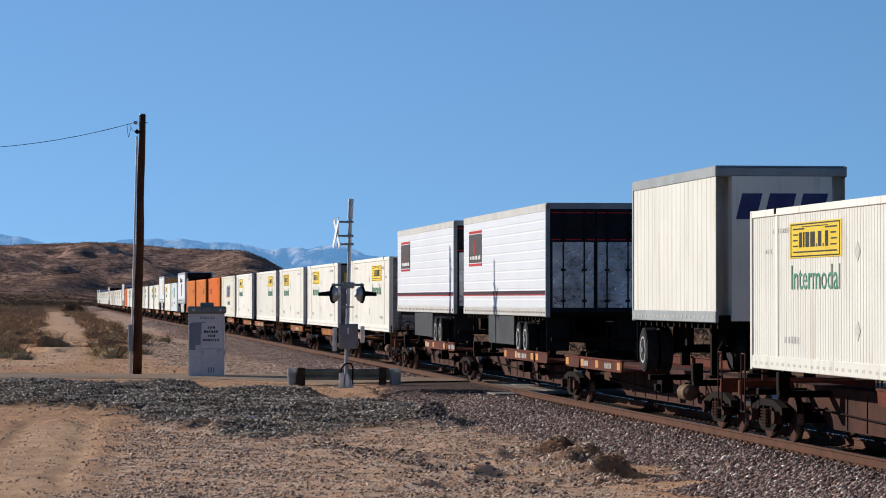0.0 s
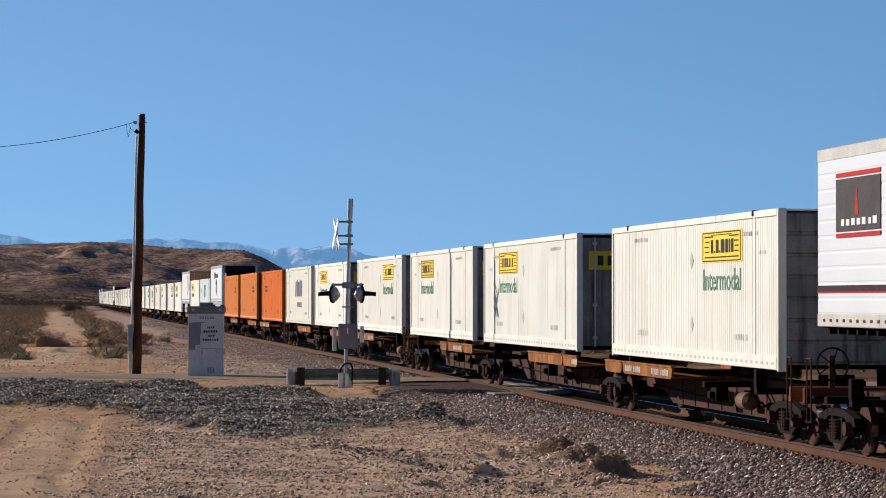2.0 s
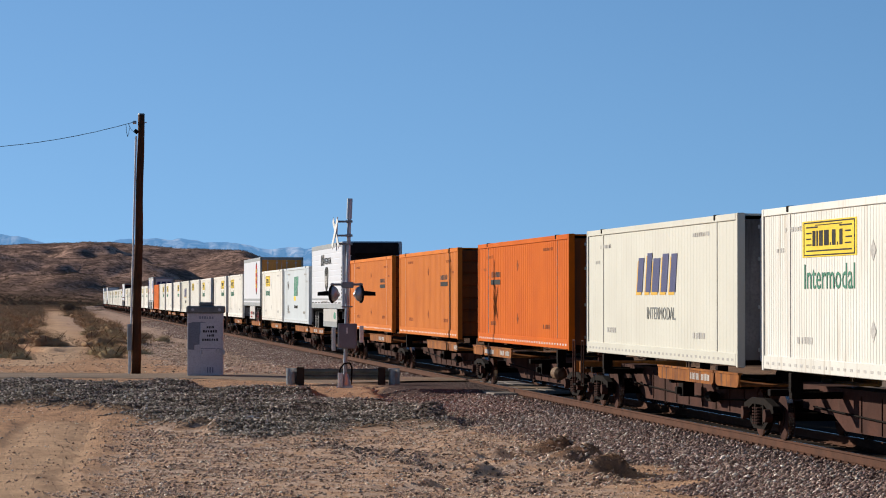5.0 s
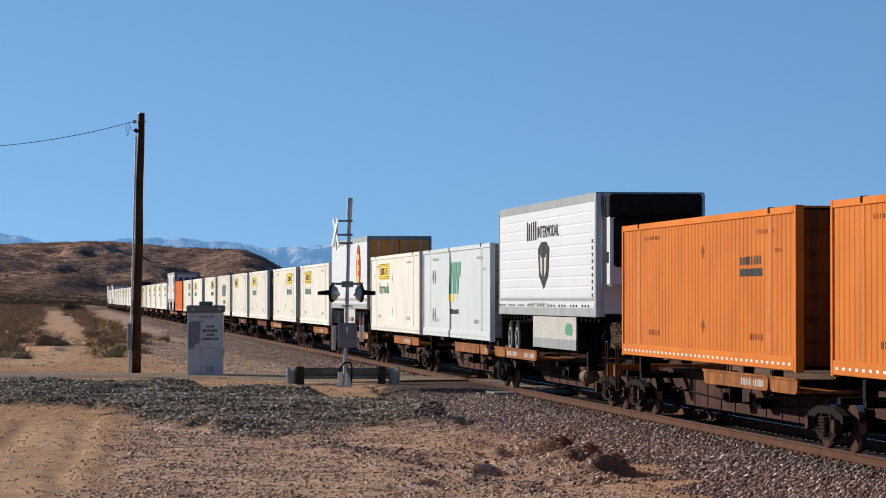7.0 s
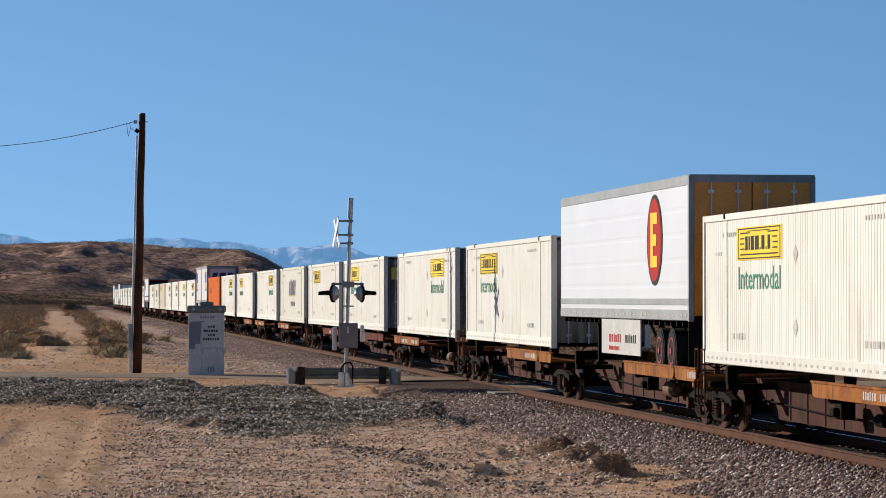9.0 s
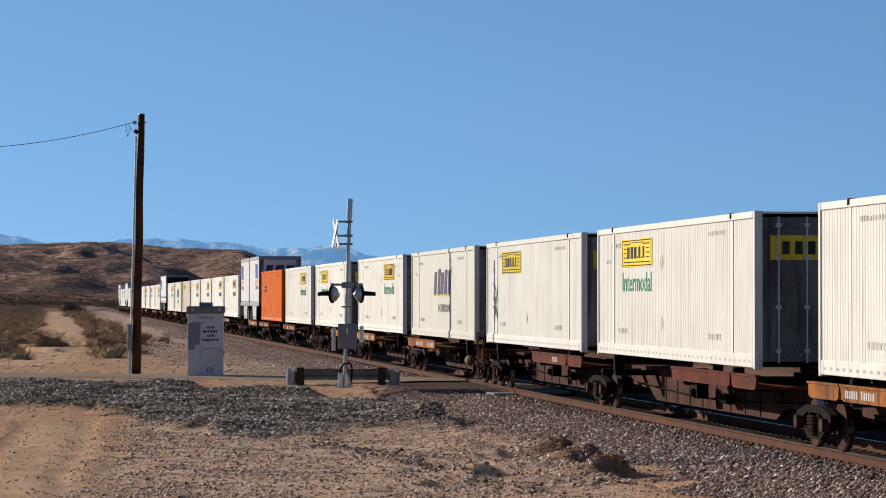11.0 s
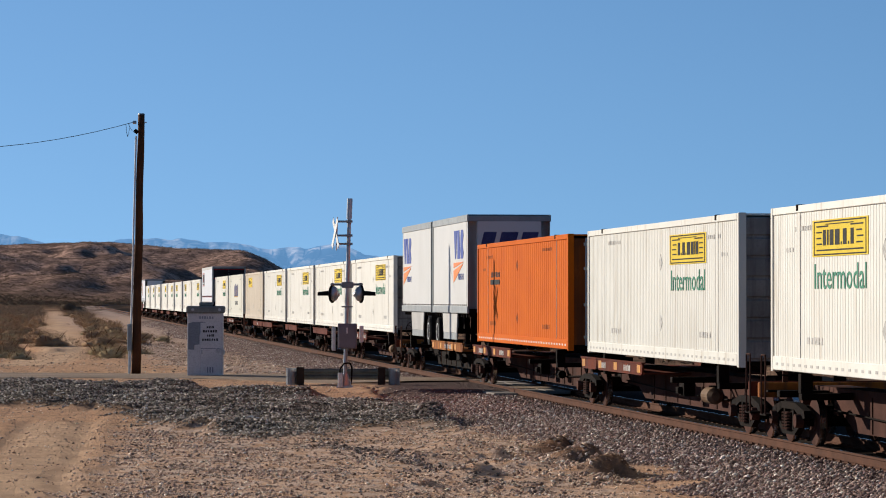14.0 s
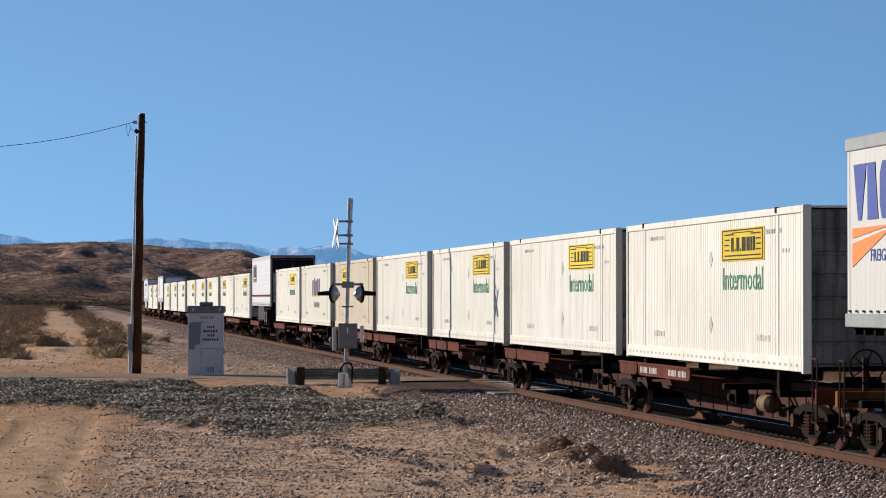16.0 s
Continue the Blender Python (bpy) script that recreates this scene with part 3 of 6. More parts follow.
_rs = np.random.RandomState(3)
_n = 80000
_u, _w = 40 + 165 * _rs.rand(_n) ** 1.5, _rs.uniform(-5.2, -0.9, _n)
_x, _y = TC * (SIDE + _w) - TS * _u, TS * (SIDE + _w) + TC * _u
_keep = (_rs.rand(_n) < masks(_x, _y)[2] * (1 - masks(_x, _y)[5]) * np.where((_y > 48.5) & (_y < 64) & (_x < 2.75 + 0.062 * (61.5 - _y)), 0.25, 1)) & ((np.abs(_w) > 1.75) | (_rs.rand(_n) < 0.5))
stone_field("ballast", _x[_keep], _y[_keep], 0.02 + 0.042 * _rs.rand(_keep.sum()) ** 1.5, ballast_stone, "reddish-grey broken ballast along the rails", 0.15)
_n = 26000
_u, _w = 185 + 190 * _rs.rand(_n), _rs.uniform(-5.4, -1.0, _n)
_x, _y = TC * (SIDE + _w) - TS * _u, TS * (SIDE + _w) + TC * _u
_keep = _rs.rand(_n) < masks(_x, _y)[2]
stone_field("far_ballast", _x[_keep], _y[_keep], 0.035 + 0.05 * _rs.rand(_keep.sum()), ballast_stone, "reddish-grey broken ballast further along the rails", 0.15)
_x, _y, _rs = scatter(120000, -17, 1.5, 63, 99, "berm", 5)
stone_field("gravel_berm", _x, _y, 0.018 + 0.042 * _rs.rand(len(_x)) ** 1.7, berm_stone, "dark grey windrow of dumped ballast", 0.2)
_x, _y, _rs = scatter(110000, -8, 5, 40, 73, "stony", 6)
stone_field("loose_gravel", _x, _y, 0.008 + 0.038 * _rs.rand(len(_x)) ** 3.2, loose_stone, "loose pale stones scattered on the soil", 0.2)
_x, _y, _rs = scatter(80000, -16, 6, 40, 104, "soil", 8)
stone_field("pebbles", _x, _y, 0.008 + 0.034 * _rs.rand(len(_x)) ** 4, loose_stone, "few small pebbles on bare soil", 0.2)
_rr = np.random.RandomState(77)
_t = _rr.rand(1500)
_y = 49.5 + 13 * _t
_x = 2.42 + 0.062 * (61.5 - _y) - np.abs(_rr.normal(0, 0.75, 1500)) - 0.03
stone_field("rubble", _x, _y, 0.02 + 0.055 * _rr.rand(1500) ** 2.5, loose_stone, "pale lumps of rock on a row of eroded heaps", 0.3)
_t = _rr.rand(900)
_x3, _y3 = -2.6 + 4.1 * _t + _rr.normal(0, 0.16, 900), 64.5 - 18 * _t + _rr.normal(0, 0.5, 900)
stone_field("stone_row", _x3, _y3, 0.02 + 0.045 * _rr.rand(900) ** 2, heap_stone, "thin row of spilt dark stones", 0.3)
_x2, _y2 = _rr.normal(-0.1, 0.38, 900), _rr.normal(74.3, 0.8, 900)
stone_field("stone_heap", _x2, _y2, 0.025 + 0.05 * _rr.rand(900) ** 1.5, heap_stone, "small heap of dark ballast stones", 0.5)
_x, _y, _rs = scatter(60000, -24, 0, 100, 200, "edge", 9)
stone_field("verge_gravel", _x, _y, 0.02 + 0.05 * _rs.rand(len(_x)) ** 2, loose_stone, "tan gravel spread beside the track", 0.2)

_x, _y, _rs = scatter(16000, -28, -8, 108, 172, "soil", 10)
stone_field("path_pebbles", _x, _y, 0.015 + 0.05 * _rs.rand(len(_x)) ** 3, loose_stone, "small stones on the bare soil by the path", 0.2)




def pale_branch():
    """A bleached, forked stick that lies on the gravel."""
    b = tagged(new("dead_branch"), "bleached forked branch lying on dark gravel", "branch")
    x, y = -4.65, 71.6
    b.matrix_basis = pose(x, y, float(height(np.array([x]), np.array([y]))[0]) + 0.05, 0, 0, 12)
    for name, pts, thick in (("stem", [(-0.32, 0.1, 0.0), (-0.1, 0.0, 0.03), (0.14, 0.05, 0.07), (0.4, -0.05, 0.03)], 0.02), ("twig", [(-0.1, 0.0, 0.03), (0.05, -0.2, 0.02), (0.2, -0.3, 0.0)], 0.013),
                             ("twig", [(0.14, 0.05, 0.07), (0.26, 0.2, 0.08)], 0.011)):
        part(name, tube(bmesh.new(), pts, thick, 7), "white_mark", b)


pale_branch()


# ================= road, crossing, rails =================
def ribbon(name, line, half, z, material, label, category, thick=0.1):
    pts = [Vector((*p, 0)) for p in line]
    fine = []
    for i in range(len(pts) - 1):
        a, b, c, d = pts[max(i - 1, 0)], pts[i], pts[i + 1], pts[min(i + 2, len(pts) - 1)]
        for k in range(8):
            t = k / 8
            fine.append(0.5 * (2 * b + (c - a) * t + (2 * a - 5 * b + 4 * c - d) * t * t + (3 * b - a - 3 * c + d) * t ** 3))
    bm = bmesh.new()
    rings = []
    for i, p in enumerate(fine):
        d = (fine[min(i + 1, len(fine) - 1)] - fine[max(i - 1, 0)]).normalized()
        s = Vector((-d.y, d.x, 0))
        wob = 0.25 * math.sin(i * 1.7) + 0.15 * math.sin(i * 0.6)
        rings.append([bm.verts.new(p + s * o + Vector((0, 0, h))) for o, h in
                      ((half + 0.25 + wob, z - thick), (half + wob, z), (0, z + 0.03), (-half - wob * 0.5, z), (-half - 0.25 - wob * 0.5, z - thick))])
    for a, b in zip(rings, rings[1:]):
        for i in range(4):
            bm.faces.new((a[i], a[i + 1], b[i + 1], b[i]))
    bmesh.ops.recalc_face_normals(bm, faces=bm.faces)
    return single(name, bm, material, label, category, "structure")


ribbon("road", [p for p in ROAD if p[0] < 0], ROAD_HALF, -0.05, "asphalt", "worn narrow grey asphalt road up to the crossing", "road")
ribbon("road_beyond", [(5.9, 92.8), (14, 94), (60, 101)], ROAD_HALF, -0.05, "asphalt", "worn grey asphalt road beyond the rails", "road")


def rail(side, us, name):
    """A rail with foot, web and head; the polished running band lies on it as a strip of its own."""
    prof = [(-0.07, -0.186), (0.07, -0.186), (0.07, -0.172), (0.012, -0.155), (0.01, -0.045), (0.036, -0.035), (0.036, -0.004), (0.03, -0.001),
            (-0.03, -0.001), (-0.036, -0.004), (-0.036, -0.035), (-0.01, -0.045), (-0.012, -0.155), (-0.07, -0.172)]
    bm, rings = bmesh.new(), []
    for u in us:
        rings.append([bm.verts.new(along(u, side + o, z)) for o, z in prof])
    for a, b in zip(rings, rings[1:]):
        for i in range(len(prof)):
            j = (i + 1) % len(prof)
            bm.faces.new((a[i], a[j], b[j], b[i]))
    bm.faces.new(rings[0]), bm.faces.new(rings[-1])
    bmesh.ops.recalc_face_normals(bm, faces=bm.faces)
    return bm


track = tagged(new("railway_track"), "railway track of rusty steel rails on timber ties", "track", kind="structure")
US = [-70, 0, 40, 80, 120, 160, 200, 300] + list(range(350, 1000, 50)) + list(range(1000, 2001, 40))
for side in (-0.755, 0.755):
    r = part("rail", rail(side, US, "rail"), "rail_side", track, "rust-brown steel rail")
    bm, rings = bmesh.new(), []
    for u in US:
        rings.append([bm.verts.new(along(u, side + o, z)) for o, z in ((-0.014, 0), (-0.012, 0.002), (0.012, 0.002), (0.014, 0))])
    for a, b in zip(rings, rings[1:]):
        for i in range(3):
            bm.faces.new((a[i], a[i + 1], b[i + 1], b[i]))
    part("running_band", bm, "rail_top", r, "polished running surface of the rail")
# ================= the train: containers =================
LEN, HALF, TALL = 16.15, 1.295, 2.895


def ribbed(x0, x1, y, z0, z1, out, pitch=0.14, depth=0.028, across=False):
    """A corrugated steel sheet in the xz plane at y, ribs upright and proud towards out (+1 or -1); with thickness behind."""
    bm = bmesh.new()
    n = max(1, int(round((x1 - x0) / pitch)))
    step = (x1 - x0) / n
    xs, ds = [], []
    for i in range(n):
        a = x0 + i * step
        for f, d in ((0, 0), (0.10, 0), (0.17, 1), (0.93, 1)):
            xs.append(a + f * step), ds.append(d)
    xs.append(x1), ds.append(0)
    lo = [bm.verts.new((x, y + out * d * depth, z0)) for x, d in zip(xs, ds)]
    hi = [bm.verts.new((x, y + out * d * depth, z1)) for x, d in zip(xs, ds)]
    for i in range(len(xs) - 1):
        bm.faces.new((lo[i], lo[i + 1], hi[i + 1], hi[i]))
    bmesh.ops.recalc_face_normals(bm, faces=bm.faces)
    return bm


def turned_end(bm, x, out):
    """Takes a sheet made in the xz plane to the yz plane at x."""
    bmesh.ops.transform(bm, matrix=Matrix(((0, 1, 0, x), (1, 0, 0, 0), (0, 0, 1, 0), (0, 0, 0, 1))), verts=bm.verts)
    bmesh.ops.recalc_face_normals(bm, faces=bm.faces)
    return bm


def logo_scroll(x0, x1, z0, z1, y, out, parent):
    """A yellow enamel plate with a black border line and dark bars where the mark stands."""
    plate = part("logo_plate", B((x0, x1, y - 0.005, y + 0.005, z0, z1)), "yellow", parent, "yellow enamel plate with black bars")
    o = y + out * 0.008
    bm = bmesh.new()
    for a, b, c, d in ((0.03, 0.97, 0.93, 0.965), (0.03, 0.97, 0.035, 0.07), (0.03, 0.042, 0.07, 0.93), (0.958, 0.97, 0.07, 0.93),
                       (0.08, 0.30, 0.80, 0.84), (0.70, 0.92, 0.80, 0.84), (0.08, 0.92, 0.15, 0.19), (0.10, 0.2, 0.64, 0.68), (0.08, 0.19, 0.48, 0.52), (0.09, 0.2, 0.32, 0.36),
                       (0.82, 0.92, 0.64, 0.68), (0.83, 0.92, 0.48, 0.52), (0.82, 0.92, 0.32, 0.36), (0.25, 0.75, 0.86, 0.885)):
        box(bm, x0 + a * (x1 - x0), x0 + b * (x1 - x0), o - 0.003, o + 0.001, z0 + c * (z1 - z0), z0 + d * (z1 - z0))
    part("border", bm, "ink", plate)
    w, h = x1 - x0, z1 - z0
    bm = bmesh.new()
    for a, b, c, d in ((0.245, 0.30, 0.3, 0.72), (0.325, 0.345, 0.3, 0.38), (0.37, 0.435, 0.3, 0.72), (0.455, 0.475, 0.3, 0.38), (0.495, 0.58, 0.3, 0.72), (0.605, 0.675, 0.3, 0.72), (0.695, 0.725, 0.3, 0.72), (0.745, 0.80, 0.3, 0.72)):
        box(bm, x0 + a * w, x0 + b * w, o - 0.004, o + 0.001, z0 + c * h, z0 + d * h)
    part("painted_mark", bm, "ink", plate)


def container(paint, mark, ribs=0.17, word=True, label="", plate=(2.95, 6.5)):
    """A 53 ft container on an empty at the middle of its underside; the nose is at +x, the doors at -x."""
    c = tagged(new("container"), label, "container", "containers on the train")
    h = LEN / 2
    for s in (-1, 1):
        y = s * (HALF - 0.035)
        wall = part("side_wall", ribbed(-h + 0.14, h - 0.14, y, 0.26, TALL - 0.13, s, ribs, 0.010 if "orange" in paint else 0.006 if ribs < 0.29 else 0.005), paint, c)
        part("top_rail", B((-h + 0.16, h - 0.16, s * HALF - s * 0.07, s * HALF, TALL - 0.13, TALL - 0.004), bevel=0.008), paint, c)
        part("bottom_rail", B((-h + 0.16, h - 0.16, s * HALF - s * 0.08, s * HALF, 0.03, 0.27), bevel=0.01), paint, c)
        bm = bmesh.new()
        for i in range(38):
            x = -h + 0.45 + i * (LEN - 0.9) / 37
            box(bm, x - 0.09, x + 0.06, s * HALF - s * 0.01, s * HALF + s * 0.004, 0.115, 0.165)
        part("slot_band", bm, "mark" if "orange" not in paint else "white_mark", c, "row of drain slots and reflective dashes")
        for x in (-6.1, 6.1):
            p = part("lift_post", B((x - 0.10, x + 0.10, s * HALF - s * 0.09, s * HALF - s * 0.020, 0.05, TALL - 0.01), bevel=0.006), paint, c)
            part("seam", B((x - 0.115, x - 0.095, s * HALF - s * 0.06, s * HALF - s * 0.017, 0.28, TALL - 0.14)), "mark", p, "dirty seam beside the lift post")
            part("lift_casting", B((x - 0.07, x + 0.07, s * HALF - s * 0.16, s * HALF + s * 0.012, TALL - 0.10, TALL + 0.012), bevel=0.012), "grime", p, "dark steel lifting casting")
        # stencilled numbers that cannot be read
        for x0, x1, z, hh, k in ((h - 3.0, h - 1.6, 2.45, 0.09, 8), (h - 1.6, h - 1.0, 2.1, 0.08, 3), (-h + 2.6, -h + 4.2, 2.52, 0.09, 9), (h - 3.6, h - 2.5, 0.52, 0.12, 5), (-h + 3.0, -h + 4.2, 0.5, 0.12, 5)):
            part("stencil", bars(x0, x1, z, hh, y + s * 0.011, k, k), "orange_mark" if "orange" in paint else "mark", c)
        if mark == "plate":
            for x, z in ((0.6, 0.78), (0.6, 2.05)) if word else ((0.6, 0.78),):
                part("placard", shape([(x - 0.17, z), (x, z - 0.17), (x + 0.17, z), (x, z + 0.17)], y + s * 0.008, y + s * 0.014), "mark", c, "small dull metal placard holder")
            x1, x0 = h - plate[0], h - plate[1]
            logo_scroll(x0, x1, 1.99, 2.60, y + s * 0.011, s, c)
            if word:
                part("word", lettering("Intermodal", x1 - x0 - 0.25, 0.42, "green", (x0 + x1) / 2, y + s * 0.012, 1.66, s > 0), "green", c, "green painted word")
        elif mark == "slant":
            x0, x1 = h - 10.3, h - 5.9
            o = y + s * 0.012
            for dx, dz, m_ in ((0.12 * s, -0.06, "gold"), (0, 0, "navy")):   # the gold lies under the navy, a little lower
                bm = bars(x0 + dx, x1 + dx, 1.43 + dz, 0.86, o + (0.003 * s if m_ == "navy" else 0), 5, 3, 0.16, -0.3 * s)
                part("painted_mark", bm, m_, c)
            part("word", lettering("INTERMODAL", 3.0, 0.26, "zinc", h - 8.8, o, 0.98, s > 0), "zinc", c, "dark painted word")
        elif mark == "green":
            o = y + s * 0.012
            bm = bmesh.new()
            for a, b, z0, z1 in ((-1.15, -0.42, 1.42, 2.42), (-0.22, 0.56, 1.42, 2.42), (0.74, 1.08, 1.42, 2.42), (1.08, 1.45, 1.95, 2.42)):
                box(bm, -0.1 - s * a, -0.1 - s * b, o - 0.003, o + 0.003, z0, z1)
            bmesh.ops.transform(bm, matrix=Matrix(((1, 0, -0.25 * s, 0.48 * s), (0, 1, 0, 0), (0, 0, 1, 0), (0, 0, 0, 1))), verts=bm.verts)
            part("painted_mark", bm, "green", c)
            part("mark_bar", B((-0.1 + s * 1.3, -0.1 + s * 0.1, o - 0.003, o + 0.003, 1.18, 1.40)), "yellow", c, "yellow painted bar")
            part("painted_mark", bars(-1.4, -0.2, 1.18, 0.2, o, 6, 4), "navy", c)
            part("painted_mark", bars(-1.1, 1.1, 0.78, 0.16, o, 10, 5), "ink", c)
            for x in (-5.4, -4.85):
                for z in (0.72, 1.98):
                    part("placard", shape([(x - 0.2, z), (x - 0.05, z - 0.22), (x + 0.05, z - 0.22), (x + 0.2, z), (x + 0.05, z + 0.22), (x - 0.05, z + 0.22)], o - 0.003, o + 0.003), "zinc", c, "dark diamond placard holder")
        elif mark == "block":
            o = y + s * 0.012
            part("painted_mark", bars(h - 4.4, h - 2.6, 1.90, 0.17, o, 8, 7, 0.25), "ink", c)
            part("mark_bar", B((h - 4.4, h - 2.6, o - 0.006, o + 0.006, 1.69, 1.83)), "ink", c)
            for x, z in ((0.4, 2.2), (0.4, 0.75)):
                part("placard", shape([(x - 0.17, z), (x, z - 0.15), (x + 0.17, z), (x, z + 0.15)], o - 0.003, o + 0.003), "orange_mark", c, "small metal placard holder")
    for x in (-1, 1):
        for s in (-1, 1):
            part("corner_post", B((x * h, x * (h - 0.15), s * HALF, s * (HALF - 0.15), 0, TALL), bevel=0.012), paint, c)
    part("roof", B((-h + 0.1, h - 0.1, -HALF + 0.05, HALF - 0.05, TALL - 0.05, TALL - 0.012)), paint, c)
    part("floor_frame", B((-h + 0.1, h - 0.1, -HALF + 0.06, HALF - 0.06, 0.04, 0.2)), "grime", c)
    # nose: sheet with level ribs
    bm = ribbed(0.12, TALL - 0.08, 0, -HALF + 0.13, HALF - 0.13, 1, 0.4, 0.035)
    bmesh.ops.transform(bm, matrix=Matrix(((0, 1, 0, h - 0.045), (0, 0, 1, 0), (1, 0, 0, 0), (0, 0, 0, 1))), verts=bm.verts)
    # end paint is darkened for shade as well as soot
    soot_shade = "grimy_shaded_orange" if "orange" in paint else "grimy"
    part("nose_wall", bm, soot_shade, c)
    # doors with lock rods and a plate
    for s in (-1, 1):
        d = part("door", B((-h + 0.02, -h + 0.06, s * 0.01, s * (HALF - 0.15), 0.14, TALL - 0.12), bevel=0.006), soot_shade, c)
        for y in (0.32, 0.85):
            bm = rod(bmesh.new(), (-h - 0.012, s * y, 0.12), (-h - 0.012, s * y, TALL - 0.1), 0.02, 8)
            for z in (0.3, 1.1, 2.0, 2.6):
                box(bm, -h - 0.03, -h + 0.02, s * y - 0.05, s * y + 0.05, z, z + 0.07)
            part("lock_rod", bm, "galv", d, "galvanised lock rod")
    if mark == "plate":
        part("door_plate", B((-h + 0.0, -h + 0.02, -1.0, 1.0, 2.0, 2.45)), "yellow", c, "yellow enamel plate on the doors")
        part("plate_mark", B(*[(-h - 0.006, -h + 0.0, -0.8 + i * 0.24, -0.66 + i * 0.24, 2.1, 2.34) for i in range(7)]), "ink", c)
    return c


# ================= the train: road trailers =================
def wheel_set(x, half, parent, rim):
    """One axle of dual wheels under a trailer, its tyres as parts."""
    bm = rod(bmesh.new(), (x, -half + 0.3, 0.5), (x, half - 0.3, 0.5), 0.07, 10)
    axle = part("axle", bm, "grime", parent)
    for s in (-1, 1):
        for y in (half - 0.14, half - 0.46):
            bm = bmesh.new()
            rod(bm, (x, s * (y - 0.12), 0.5), (x, s * (y + 0.12), 0.5), 0.475, 28)
            rod(bm, (x, s * (y - 0.135), 0.5), (x, s * (y + 0.135), 0.5), 0.43, 28)
            part("tyre", bm, "tyre", axle)
        bm, loops = bmesh.new(), []
        for k in range(24):   # a pressed ring, dished inwards
            a = k * math.pi / 12
            loops.append([bm.verts.new((x + r * math.cos(a), s * (half + d), 0.5 + r * math.sin(a))) for r, d in ((0.29, -0.02), (0.285, 0.004), (0.255, 0.004), (0.225, -0.1), (0.0, -0.1))[:4]])
        for k in range(24):
            for b in range(3):
                bm.faces.new((loops[k][b], loops[k][b + 1], loops[(k + 1) % 24][b + 1], loops[(k + 1) % 24][b]))
        bmesh.ops.recalc_face_normals(bm, faces=bm.faces)
        part("rim", bm, rim, axle)
        part("wheel_disc", rod(bmesh.new(), (x, s * (half - 0.12), 0.5), (x, s * (half - 0.06), 0.5), 0.245, 24, 0.2), rim, axle)
        part("hub", rod(bmesh.new(), (x, s * (half - 0.1), 0.5), (x, s * (half + 0.02), 0.5), 0.1, 12, 0.07), "red_rim" if rim == "red_rim" else "zinc", axle)


